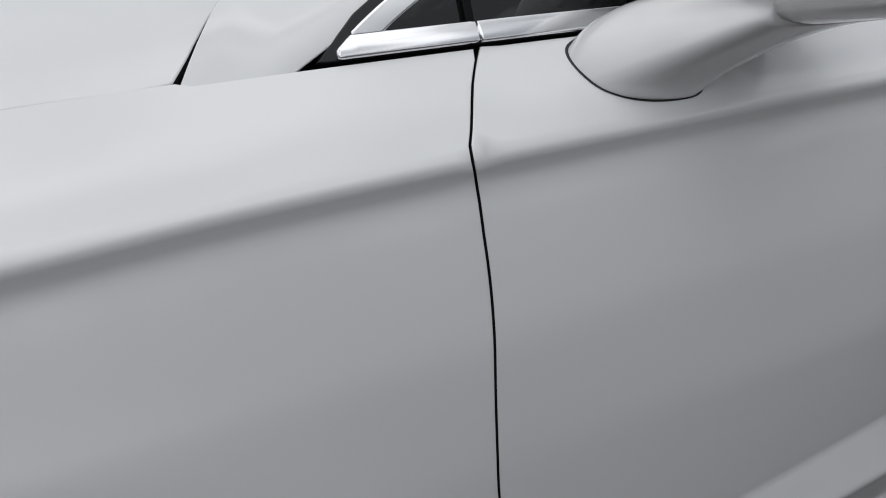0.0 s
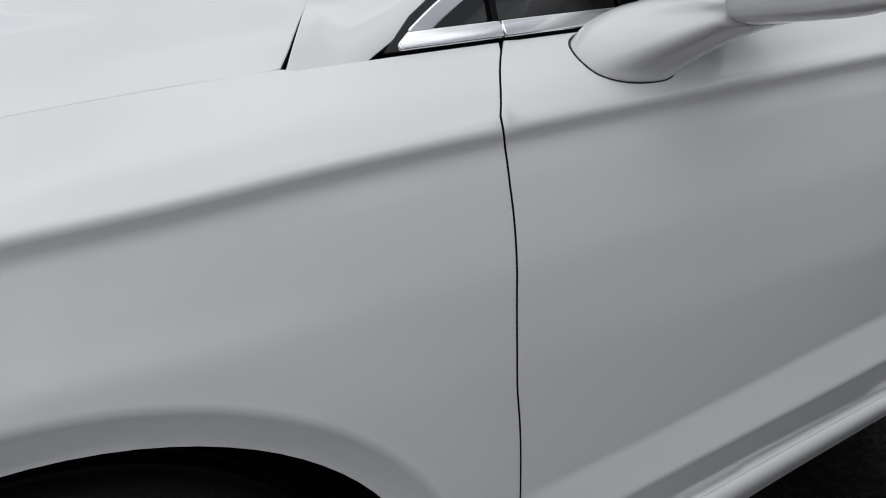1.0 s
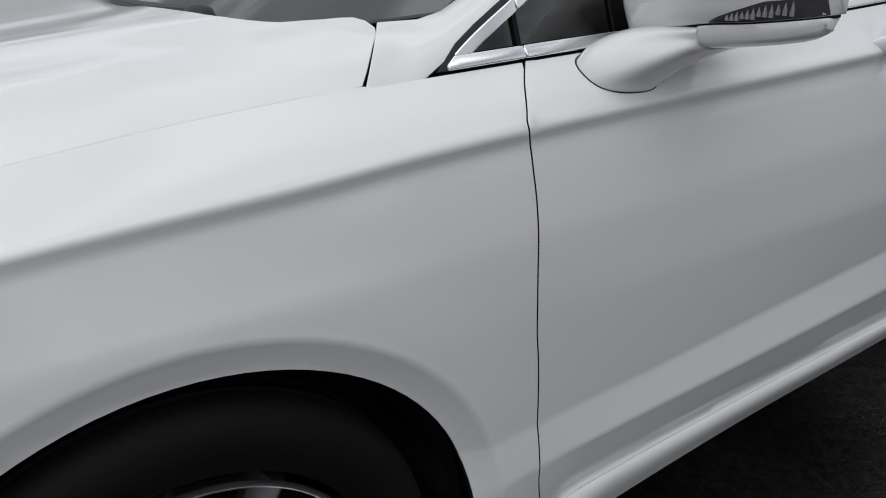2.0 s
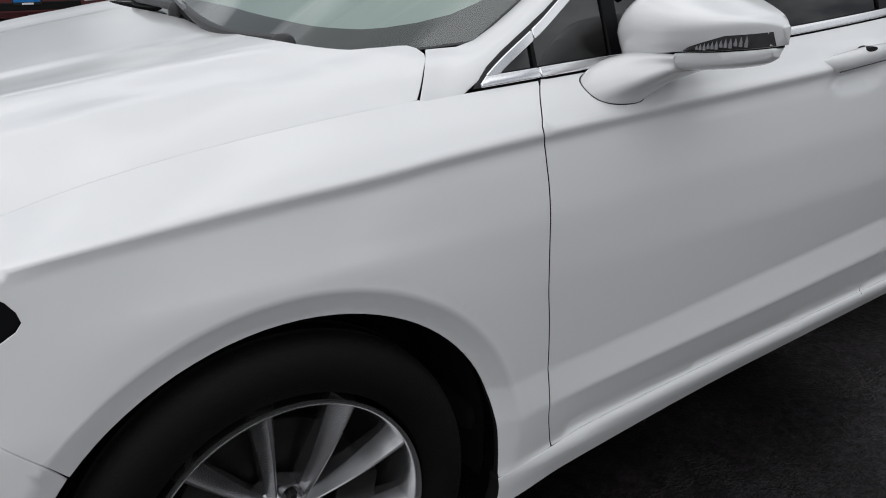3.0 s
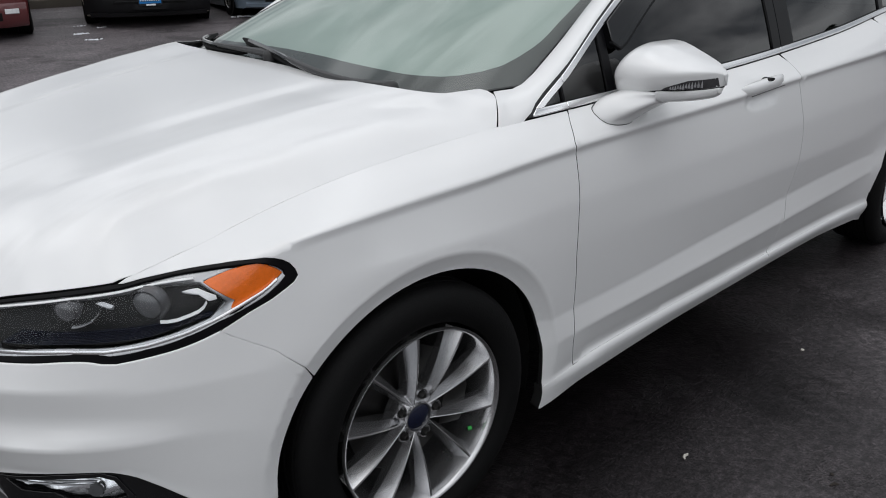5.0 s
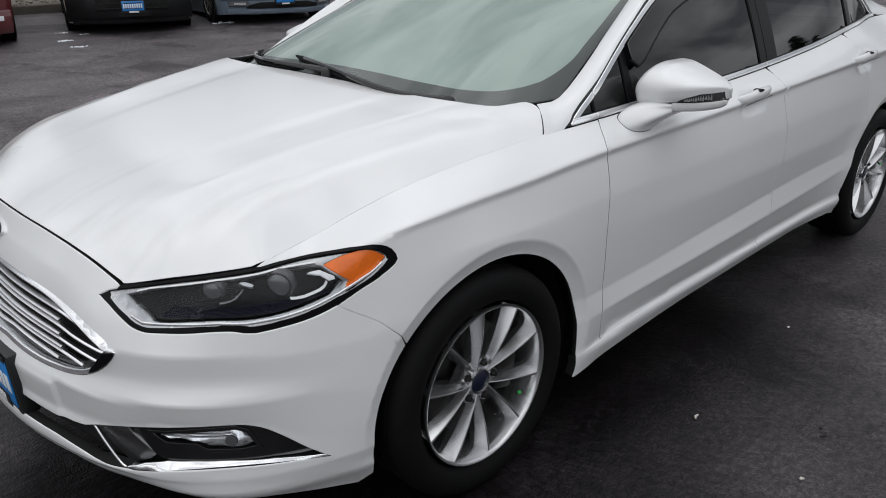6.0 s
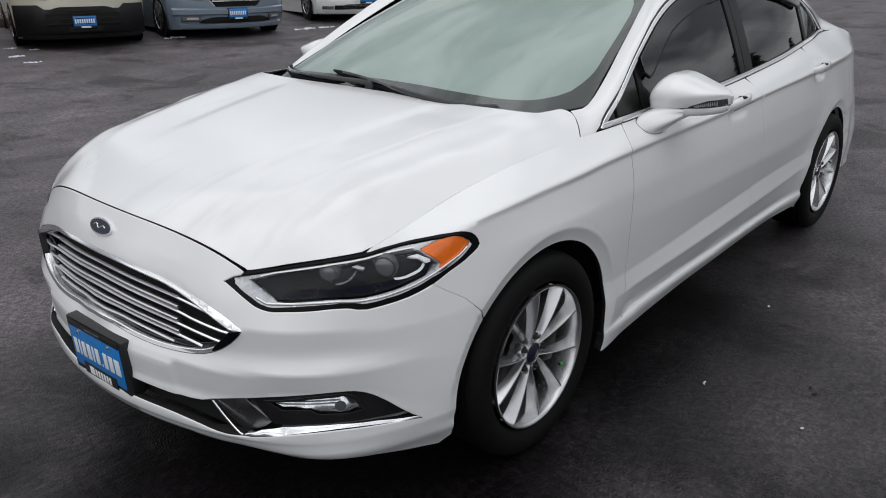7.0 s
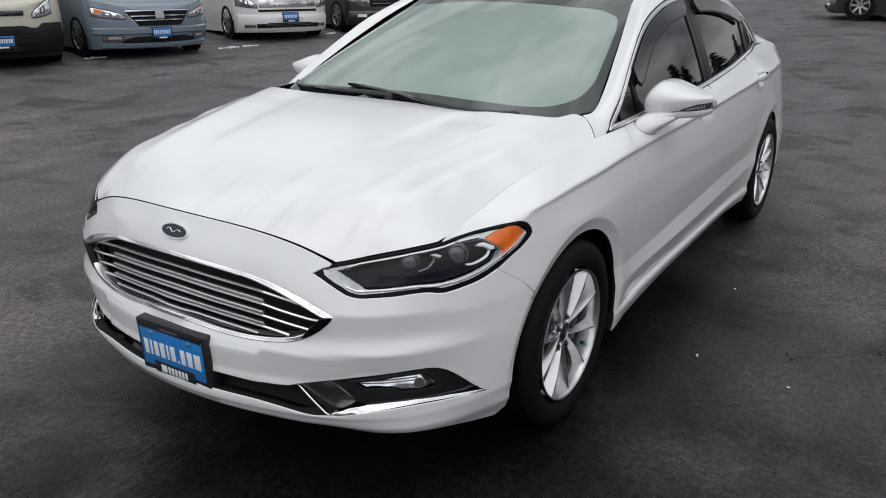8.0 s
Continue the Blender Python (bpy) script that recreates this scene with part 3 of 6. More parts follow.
# fender: bumper seam, head lamp, bonnet seam, door gap, sill, wheel opening
i0 = int(np.argmin(np.hypot(LIGHT[:, 0] + .602, LIGHT[:, 1] - .792)))
i1 = int(np.argmin(np.hypot(LIGHT[:, 0] + .439, LIGHT[:, 1] - .694)))
FENDER = np.concatenate([
    LIGHT[i0:i1 + 1][::-1] + (0, 0), top_edge(-.585, .30), top_edge(.31, .52, 12), DOOR_F[1:] - (GAP, 0),
    [(.527, .2625), (.46, .2585), (.41, .2535)], arch(0, -8.5, 140), [(-.292, .586), (-.346, .638)]])
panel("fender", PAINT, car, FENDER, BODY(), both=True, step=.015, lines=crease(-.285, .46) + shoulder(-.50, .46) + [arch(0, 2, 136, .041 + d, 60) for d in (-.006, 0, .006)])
F_DOOR = np.concatenate([DOOR_F[::-1] + (GAP, 0), top_edge(.545, 1.57), DOOR_B[1:] - (GAP, 0), sill_edge(1.595, .56)])
REAR_GAP = np.concatenate([flow([(2.40, 1.04), (2.47, .95), (2.52, .85), (2.545, .74), (2.57, .60)], 6), arch(1, 140, 176, .035)])
R_DOOR = np.concatenate([DOOR_B[::-1] + (GAP, 0), top_edge(1.61, 2.38), REAR_GAP[1:] - (GAP, 0), sill_edge(2.45, 1.62)])
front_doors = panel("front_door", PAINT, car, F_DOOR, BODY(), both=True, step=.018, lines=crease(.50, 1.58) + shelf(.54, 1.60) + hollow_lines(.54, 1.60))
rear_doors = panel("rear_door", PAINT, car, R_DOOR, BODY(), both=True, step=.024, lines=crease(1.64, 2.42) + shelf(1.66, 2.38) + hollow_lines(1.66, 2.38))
QUARTER = np.concatenate([REAR_GAP[::-1] + (GAP, 0), top_edge(2.42, 3.62), [(3.66, .95), (3.64, .80), (3.60, .66), (3.42, .62)], arch(1, 55, 172)[0:]])
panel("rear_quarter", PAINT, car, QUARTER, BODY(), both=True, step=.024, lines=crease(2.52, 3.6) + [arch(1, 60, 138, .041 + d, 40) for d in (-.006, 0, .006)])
SILL = np.concatenate([sill_edge(.56, 2.46) - (0, .0014), [(2.455, .23), (2.47, .205)], np.stack([np.linspace(2.4, .40, 30), row(8, np.linspace(2.4, .40, 30)) + .002], 1), [(.394, .182), (.3995, .208), (.4, .23), (.3975, .2505), (.41, .2518), (.46, .2568), (.531, .2608)]])
panel("sill", PAINT, car, SILL, BODY(), both=True, step=.022, depth=.03)
# rear bumper with lamps
TAIL = np.concatenate([[(3.426, .616), (3.602, .656), (3.648, .72), (4.55, .72)], [(4.55, .24), (3.4, .24)], arch(1, -5, 54)])
panel("rear_bumper", PAINT, car, TAIL, BODY(), both=True, step=.035)
panel("tail_lamp", material("tail_lamp_red", (.30, .012, .015), .15, coat=1, vary=.1), car, [(3.60, .905), (3.615, .80), (3.80, .74), (4.2, .76), (4.2, .90), (3.72, .925)], BODY(.003), both=True, step=.03, label="red tail lamp lens")
panel("boot_lid", PAINT, car, [(3.645, 1.0), (3.67, .915), (3.76, .93), (4.22, .91), (4.22, .735), (4.55, .735), (4.55, .985)], BODY(), both=True, step=.035)
# inner shell, coloured near-black for the shade behind the gaps
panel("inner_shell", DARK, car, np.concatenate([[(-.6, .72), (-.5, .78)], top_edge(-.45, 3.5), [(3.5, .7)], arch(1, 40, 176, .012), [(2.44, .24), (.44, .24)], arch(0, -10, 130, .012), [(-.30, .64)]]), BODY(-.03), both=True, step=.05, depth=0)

# front bumper: one piece from wheel to wheel
mirror_u = lambda p: np.stack([2 * FRONT - np.asarray(p)[:, 0], np.asarray(p)[:, 1]], 1)
BUMP = np.concatenate([NOSE[::-1], np.array([(-.958, .741), (-.975, .737), (-1.009, .721)]), LIGHT[::-1][:len(LIGHT) - i1] - (0, .002),
                       [(-.4295, .6852), (-.3485, .6355), (-.296, .583)], arch(0, 141, 195, .001, 24)[:],
                       flow([(-.40, .185), (-.50, .205), (-.60, .23), (-.70, .245), (-.85, .246), (-.985, .229), (-1.05, .230), (-1.075, .252), (-1.10, .265), (-1.15, .272), (-1.29, .282), (-1.42, .287), (-1.52, .288)], 4)])
BUMP = np.concatenate([BUMP, mirror_u(BUMP)[::-1][1:-1]])
GRILLE = np.concatenate([flow([(-1.52, .710), (-1.403, .709), (-1.291, .703), (-1.167, .690), (-1.055, .665), (-.984, .642), (-.934, .616)], 4),
                         flow([(-.945, .600), (-.966, .578), (-1.0, .553), (-1.052, .531), (-1.105, .520), (-1.2, .512), (-1.3, .513), (-1.41, .518), (-1.52, .520)], 4)])
GRILLE = np.concatenate([GRILLE, mirror_u(GRILLE)[::-1][1:-1]])
INTAKE = np.concatenate([flow([(-1.52, .389), (-1.287, .389), (-1.132, .389), (-1.087, .392), (-1.043, .405)], 3),
                         flow([(-.959, .422), (-.863, .440), (-.77, .449), (-.708, .452), (-.659, .449), (-.624, .437), (-.587, .412), (-.527, .36), (-.473, .319)], 4),
                         flow([(-.50, .3245), (-.556, .3305), (-.657, .3385), (-.72, .3390), (-.782, .3362), (-.859, .3285), (-.93, .3180), (-.995, .312), (-1.098, .323), (-1.19, .330), (-1.289, .331), (-1.52, .331)], 4)])
INTAKE = np.concatenate([INTAKE, mirror_u(INTAKE)[::-1][1:-1]])


def smooth(v, a, b):
    f = np.clip((v - a) / (b - a), 0, 1)
    return f * f * (3 - 2 * f)


def bumper_skin(u, z):
    """The nose with a raised pad behind the plate and a lip that turns under."""
    u, z = np.asarray(u, float), np.asarray(z, float)
    m = np.where(u < FRONT, 2 * FRONT - u, u)
    pad = .007 * smooth(-m, 1.155, 1.175) * smooth(-z, -.490, -.474) * smooth(z, .36, .40)
    under = .9 * np.clip(.312 - z, 0, .08) * (.25 + .75 * smooth(-m, .70, 1.0))
    return body(u, z, pad - under)


pad_edge = np.stack([np.full(12, -1.165), np.linspace(.395, .49, 12)], 1)
pad_top = np.stack([np.linspace(-1.16, 2 * FRONT + 1.16, 40), np.full(40, .482)], 1)
pad_lines = [pad_edge + (d, 0) for d in (-.012, -.005, .002, .012)] + [mirror_u(pad_edge + (d, 0)) for d in (-.012, -.005, .002, .012)] + [pad_top + (0, d) for d in (-.008, 0, .008)]
lip_lines = [np.stack([np.linspace(-.75, 2 * FRONT + .75, 70), np.full(70, z)], 1) for z in (.312, .305)]
panel("front_bumper", PAINT, car, BUMP, bumper_skin, step=.014, holes=(GRILLE, INTAKE), depth=.03, bevel=.003, lines=[q for d in (-.006, 0, .006) for q in (arch(0, 144, 188, .041 + d, 20), mirror_u(arch(0, 144, 188, .041 + d, 20)))] + pad_lines + lip_lines)
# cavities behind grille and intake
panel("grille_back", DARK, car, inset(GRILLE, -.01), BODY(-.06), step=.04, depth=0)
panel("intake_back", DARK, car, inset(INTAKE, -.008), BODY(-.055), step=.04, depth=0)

# grille: bright frame and bars
gtop = lambda u: pchip([-1.52, -1.291, -1.167, -1.055, -.984, -.934], [.710, .703, .690, .665, .642, .616], np.where(u < FRONT, 2 * FRONT - u, u))
grille = tagged(new("grille"), "black grille with chrome frame and slats")
grille.parent = car
near_u = lambda u: np.where(u < FRONT, 2 * FRONT - u, u)
# the upper edge widens into a flat blade towards the corners
blade = lambda u: .011 * np.clip((near_u(u) + 1.22) / .22, 0, 1) * np.clip((-.944 - near_u(u)) / .02, 0, 1)
FRAME_IN = np.array(inset(GRILLE, .0090), float)
FRAME_IN[:, 1] -= np.where(FRAME_IN[:, 1] > np.interp(near_u(FRAME_IN[:, 0]), [-1.52, -1.1, -.94], [.615, .60, .610]), blade(FRAME_IN[:, 0]), 0)
panel("frame", CHROME, grille, inset(GRILLE, .0015), lambda u, z: body(u, z, .003 - .5 * np.clip(z - gtop(u) + .0095 + blade(u), 0, .03)), step=.010, holes=(FRAME_IN,), depth=.03, bevel=.003, label="chrome grille frame")
panel("surround", GLOSS_BLACK, grille, inset(GRILLE, .0085), BODY(-.018), step=.014, holes=(inset(GRILLE, .018),), depth=.03)


for side in (0, 1):
    o = np.array([(-.940, .6125), (-.950, .5975), (-.970, .5780), (-1.003, .5550), (-1.03, .5425), (-1.02, .556), (-.99, .585), (-.972, .604)])
    panel("corner", PILLAR, grille, mirror_u(o) if side else o, BODY(.0055), step=.012, depth=.02, bevel=.002, label="gloss black grille corner")


def strip_on(us, zs, offs, h, d):
    """A bar of height h and depth d that follows the nose."""
    p = body(us, zs, offs)
    q = body(us, zs, offs - d)
    rings = []
    for a, b in zip(p, q):
        up = np.array((0, 0, h / 2))
        m = a * .7 + b * .3
        rings.append([Vector(m + up), Vector(a + up * .05), Vector(a - up * .72), Vector(m - up), Vector(b - up * .6), Vector(b + up * .6)])
    return loft(rings)


gbot = lambda u: pchip([-1.52, -1.3, -1.2, -1.105, -1.052, -1.0, -.966, -.934], [.520, .513, .512, .520, .531, .553, .578, .614], np.where(u < FRONT, 2 * FRONT - u, u))
for k in range(5):
    # lines run parallel to the upper edge in the middle and level off at the ends
    zz = lambda u, f: (.697 - .030 - .0335 * k - f) - .036 * np.clip((np.abs(u - FRONT) - .02) / .5, 0, 1) ** 2
    for dz in (-.006, .006) if k else (.006,):
        us = np.linspace(-1.165, 2 * FRONT + 1.165, 40)
        ok = (zz(us, dz) < gtop(us) - .014) & (zz(us, dz) > gbot(us) + .012)
        if ok.sum() > 4:
            part("slat", solid(*strip_on(us[ok], zz(us, dz)[ok], np.full(ok.sum(), -.014), .0056, .014)), SLAT, grille, "chrome grille slat")
    us = np.linspace(-1.165, 2 * FRONT + 1.165, 40)
    ok = (zz(us, 0) < gtop(us) - .020) & (zz(us, 0) > gbot(us) + .016)
    if k and ok.sum() > 4:
        part("slat_web", solid(*strip_on(us[ok], zz(us, 0)[ok], np.full(ok.sum(), -.0185), .010, .012)), SATIN, grille, "grey web between two slats")
    for side in (0, 1):
        us = np.linspace(-1.168, -.93, 20)
        ok = (zz(us, .006) < gtop(us) - .012) & (zz(us, .006) > gbot(us) + .010)
        if ok.sum() > 3:
            uu = us[ok] if not side else (2 * FRONT - us[ok])[::-1]
            part("slat", solid(*strip_on(uu, zz(uu, .006), np.full(ok.sum(), -.014), .0066, .012)), SLAT, grille, "chrome grille slat")

# fog lamp corner: black bezel, bright strip, grey facet, lamp
for side in (0, 1):
    fog = tagged(new("fog_lamp"), "clear fog lamp in a black bezel above a chrome strip")
    fog.parent = car

    def put(name, mat, outline, off, label="", **how):
        o = np.asarray(outline, float)
        return panel(name, mat, fog, mirror_u(o) if side else o, off if callable(off) else BODY(off), label=label, **how)[0]
    LAMP = [(-.895, .412), (-.771, .427), (-.689, .431), (-.662, .421), (-.637, .379), (-.675, .374), (-.756, .377), (-.779, .390), (-.853, .389)]
    put("bezel", GLOSS_BLACK, [(-.955, .418), (-.863, .437), (-.77, .446), (-.708, .449), (-.659, .446), (-.624, .434), (-.587, .409), (-.527, .357), (-.49, .331), (-.605, .345), (-.709, .350), (-.788, .350), (-.85, .348), (-.882, .356)], -.022, step=.02, holes=(LAMP,), depth=.01)
    put("chrome_strip", CHROME, [(-.477, .3225), (-.49, .330), (-.605, .344), (-.709, .349), (-.788, .3492), (-.85, .347), (-.905, .338), (-.95, .321), (-.93, .3195), (-.859, .3305), (-.782, .3382), (-.72, .3410), (-.657, .3405), (-.556, .3325)], lambda u, z: body(u, z, -.016 + .75 * np.clip(.350 - z, 0, .02)), step=.012, depth=.02, bevel=.003, label="chrome strip under the fog lamp")
    put("facet", FACET, [(-1.06, .40), (-.957, .419), (-.884, .356), (-.905, .338), (-.95, .316), (-.968, .318)], lambda u, z: body(u, z, -.012 - .25 * np.clip(.40 - z, 0, .09)), step=.02, depth=.02, label="grey plastic facet beside the fog lamp")
    put("reflector", MIRROR_BOWL, inset(LAMP, -.002), lambda u, z: body(u, z, -.034 - .5 * np.clip(z - .39, 0, .05) + .006 * np.sin(u * 70)), step=.01, depth=.0, label="bright faceted fog lamp reflector")
    put("rim", GLOSS_BLACK, inset(LAMP, -.004), -.018, step=.012, holes=(inset(LAMP, .003),), depth=.02)
    cover = put("lens", LAMP_GLASS, inset(LAMP, .002), -.02, step=.02, depth=.004, label="clear fog lamp lens")
    cover.visible_shadow = False
    eu = np.linspace(-1.055, -.957, 12)
    ez = np.interp(eu, [-1.055, -.968, -.957], [.398, .321, .3175])
    eu, ez = (eu, ez) if not side else ((2 * FRONT - eu)[::-1], ez[::-1])
    part("facet_edge", solid(*tube(body(eu, ez, -.008), .003, 8)), CHROME, fog, "thin chrome edge of the facet")
    for k in range(3):
        us = np.linspace(-.87, -.70, 10)
        us = us if not side else (2 * FRONT - us)[::-1]
        part("rib", solid(*strip_on(us, np.full(10, .417 + .0 * k) - .008 * k + .004, np.full(10, -.026), .0025, .004)), SATIN, fog)
    c = body(-.70 if not side else 2 * FRONT + .70, .400, -.026)[0]
    nrm = Vector((-.62, -.78 if not side else .78, 0))
    V, F = lathe([(0, .0), (.012, .0), (.015, .006), (.013, .010), (0, .011)], 20)
    m = Matrix.Translation(c) @ nrm.to_track_quat("Y", "Z").to_matrix().to_4x4()
    part("bulb", solid([m @ Vector(v) for v in V], F), LENS, fog, "round fog lamp bulb")

# head lamps
lamp_foot = lambda u: np.interp(np.where(u < FRONT, 2 * FRONT - u, u), [-.985, -.918, -.876, -.70, -.637, -.565, -.496, -.437, -.347, -.312], [.726, .692, .676, .682, .678, .682, .694, .712, .747, .772])
for side in (0, 1):
    lamp = tagged(new("headlight"), "dark projector headlight with an amber end")
    lamp.parent = car
    mir = (lambda o: mirror_u(o)) if side else (lambda o: np.asarray(o, float))

    def put(name, mat, outline, off, label="", **how):
        return panel(name, mat, lamp, mir(outline), off if callable(off) else BODY(off), label=label, **how)[0]
    LENS_O = flow([(-.985, .733), (-.86, .7565), (-.697, .778), (-.55, .790), (-.45, .799), (-.391, .805), (-.347, .805), (-.306, .779), (-.345, .746), (-.407, .722), (-.437, .712), (-.496, .694), (-.565, .682), (-.637, .678), (-.669, .682), (-.70, .682), (-.76, .680), (-.827, .677), (-.876, .676), (-.918, .692), (-.985, .726)], 4)
    DARK_O = np.concatenate([flow([(-.937, .727), (-.859, .746), (-.698, .767), (-.56, .778), (-.488, .782), (-.458, .779)], 4), [(-.43, .757), (-.416, .742), (-.435, .727)],
                             flow([(-.452, .717), (-.50, .7035), (-.565, .692), (-.637, .6875), (-.70, .690), (-.76, .688), (-.827, .6845), (-.850, .6855)], 3)])
    AMB = [(-.452, .780), (-.405, .794), (-.370, .801), (-.348, .801), (-.312, .778), (-.352, .748), (-.402, .724), (-.418, .720), (-.402, .743), (-.426, .761)]
    put("bezel", PILLAR, inset(LIGHT, .002), -.004, step=.014, holes=(inset(LENS_O[:-1], .001),), depth=.03, bevel=.002, label="black headlight border")
    put("light_guide", LAMP_GUIDE, inset(LENS_O[:-1], .001), lambda u, z: body(u, z, -.003 - .8 * np.clip(z - lamp_foot(u), 0, .013)), step=.014, holes=(DARK_O, inset(AMB, -.001)), depth=.014, bevel=.003, label="white light guide and bright edge")
    put("housing", LAMP_DARK, inset(DARK_O, -.001), lambda u, z: body(u, z, -.028), step=.014, depth=.0)
    put("amber_reflector", AMBER, AMB, -.009, step=.015, depth=.015, bevel=.002, label="amber side reflector")
    g = put("lens", LAMP_GLASS, inset(DARK_O, -.002), -.001, step=.02, depth=.0, label="clear headlight lens")
    g.visible_shadow = False
    lu = np.linspace(-.90, -.47, 24)
    lz = np.interp(lu, [-.937, -.859, -.698, -.56, -.488, -.458], [.731, .750, .771, .782, .786, .788])
    part("upper_line", solid(*strip_on(lu if not side else (2 * FRONT - lu)[::-1], lz if not side else lz[::-1], np.full(24, -.002), .0035, .006)), LAMP_WHITE, lamp, "pale line along the upper lamp edge")
    fu = np.linspace(-.905, -.325, 40)
    fz = lamp_foot(fu) + .0055
    part("lower_strip", solid(*strip_on(fu if not side else (2 * FRONT - fu)[::-1], fz if not side else fz[::-1], np.full(40, -.0025), .0070, .006)), CHROME, lamp, "chrome strip along the lower lamp edge")
    on = lambda us, zs: (np.array(us), np.array(zs)) if not side else ((2 * FRONT - np.array(us))[::-1], np.array(zs)[::-1])
    for u, z, r in ((-.712, .744, .025), (-.556, .746, .030)):
        u2 = u if not side else 2 * FRONT - u
        c, q = body(u2, z, -.032)[0], body(u2, z, 0.0)[0]
        nrm = Vector((q - c)).normalized() + Vector((-.7, 0, 0))
        m = Matrix.Translation(c) @ nrm.normalized().to_track_quat("Y", "Z").to_matrix().to_4x4()
        V, F = lathe([(r * 1.30, -.012), (r * 1.24, .000), (r * 1.10, .005), (r, .007), (r * .94, .004)], 32)
        part("projector_ring", solid([m @ Vector(v) for v in V], F), SMOKED_RING, lamp, "smoked ring round a projector")
        V, F = lathe([(0, .014)] + [(r * .95 * math.sin(w), .014 * math.cos(w)) for w in np.linspace(.2, math.pi / 2, 7)], 32)
        part("projector", solid([m @ Vector(v) for v in V], F), LENS, lamp, "round projector lens")
    # bright angular brackets: a broad tip above, a thin hook below
    for bright, tip, hook_u, hook_z, h in ((LAMP_GUIDE, [(-.646, .7635), (-.632, .7645), (-.614, .7590), (-.617, .7560), (-.634, .7595)], (-.636, -.641, -.654, -.668, -.682, -.693), (.754, .746, .7356, .7295, .7262, .7255), .0026),
                                   (LAMP_WHITE, [(-.492, .7685), (-.466, .7705), (-.437, .7560), (-.436, .7512), (-.449, .7500), (-.465, .7625)], (-.453, -.460, -.470, -.486, -.507, -.524, -.537), (.746, .7370, .7310, .7262, .7215, .7208, .7222), .0038)):
        put("bracket_tip", bright, tip, -.010, step=.012, depth=.010, bevel=.0015, label="bright tip of a bracket")
        hu, hz = on(hook_u[::-1], hook_z[::-1])
        part("bracket", solid(*strip_on(hu, hz, np.full(len(hu), -.011), h, .010)), bright, lamp, "bright hook under a projector")
    # fine ribs on the floor of the lamp
    for k in range(8):
        us = np.linspace(-.845 + .006 * k, -.445, 26)
        f = (k + .5) / 8
        zs = (1 - f) * np.interp(us, [-.85, -.70, -.565, -.452], [.6885, .6925, .6945, .7190]) + f * np.interp(us, [-.85, -.70, -.565, -.452], [.7117, .7125, .7150, .7230])
        us, zs = on(us, zs)
        part("rib", solid(*strip_on(us, zs, np.full(26, -.019 - .004 * f), .0014, .006)), LAMP_RIB, lamp)

# ---- bonnet ----
lamp_top = ([-.953, -.860, -.776, -.693, -.602, -.585], [.745, .761, .774, .784, .792, .7945])
edge_u = np.concatenate([np.linspace(-.953, -.60, 26), np.linspace(-.57, .2985, 42)])
edge_z = np.where(edge_u < -.59, pchip(*lamp_top, edge_u), row(0, edge_u))
E = body(edge_u, edge_z)
RIM = np.concatenate([body(NOSE[:, 0], NOSE[:, 1])[::-1], E[1:]])
HALF_W = ([-.95, -.82, -.70, -.55, -.27, 0, .30, .45], [.50, .60, .70, .745, .765, .80, .815, .83])
EDGE_Z = ([-.95, -.82, -.70, -.55, -.27, 0, .30, .45], [.68, .745, .775, .800, .868, .918, .943, .955])
ZC = ([-.95, -.83, -.80, -.75, -.65, -.5, -.25, 0, .25, .45], [.755, .8145, .829, .848, .879, .917, .963, 1.000, 1.030, 1.050])
CROWN = ([0, .3, .5, .75, .86, .93, 1, 1.1], [0, -.01, 0, .02, .06, .30, 1.0, 1.6])
CROWN_NOSE = ([0, .35, .65, .85, 1, 1.1], [0, .05, .18, .46, 1.0, 1.3])


def plate_spline(p, z, soft):
    """A bending plate through heights z at places p; gives a function of x and y."""
    n = len(p)
    k = lambda q: np.where(q > 0, q * np.log(np.maximum(q, 1e-12)), 0)
    d2 = ((p[:, None] - p[None]) ** 2).sum(2)
    A = np.zeros((n + 3, n + 3))
    A[:n, :n] = k(d2) + np.diag(soft)
    A[:n, n], A[:n, n + 1:] = 1, p
    A[n, :n], A[n + 1:, :n] = 1, p.T
    w = np.linalg.solve(A, np.concatenate([z, np.zeros(3)]))
    return lambda x, y: k((x[:, None] - p[None, :, 0]) ** 2 + (y[:, None] - p[None, :, 1]) ** 2) @ w[:n] + w[n] + w[n + 1] * x + w[n + 2] * y


ctl = [(x, 0, float(pchip(*ZC, x))) for x in (-.78, -.70, -.60, -.45, -.25, 0, .2)]
for x in (-.68, -.52, -.34, -.15, .05, .2):
    for t in (.3, .55, .75, .88) if x > -.6 else (.35, .65, .85):
        ye, ze, zc = (float(pchip(*q, x)) for q in (HALF_W, EDGE_Z, ZC))
        f = min(max((-.42 - x) / .40, 0), 1)
        drop = (1 - f) * float(pchip(*CROWN, t)) + f * float(pchip(*CROWN_NOSE, t))
        ctl += [(x, s * t * ye, zc - (zc - ze) * drop) for s in (-1, 1)]
ctl += [(x, s * y, z) for x, y, z in ((.360, .742, 1.001), (.348, .72, 1.004), (.285, .685, 1.009), (.334, .78, .9800), (.318, .797, .9640)) for s in (-1, 1)]
rim_s = RIM[::3]
soft = np.concatenate([np.full(len(ctl) - 4, 3e-2), np.full(4, 2e-3), np.full(2 * len(rim_s) - 1, 1e-3)])
ctl = np.concatenate([np.array(ctl), rim_s, rim_s[1:] * (1, -1, 1)])
BOWL = plate_spline(ctl[:, :2], ctl[:, 2], soft)


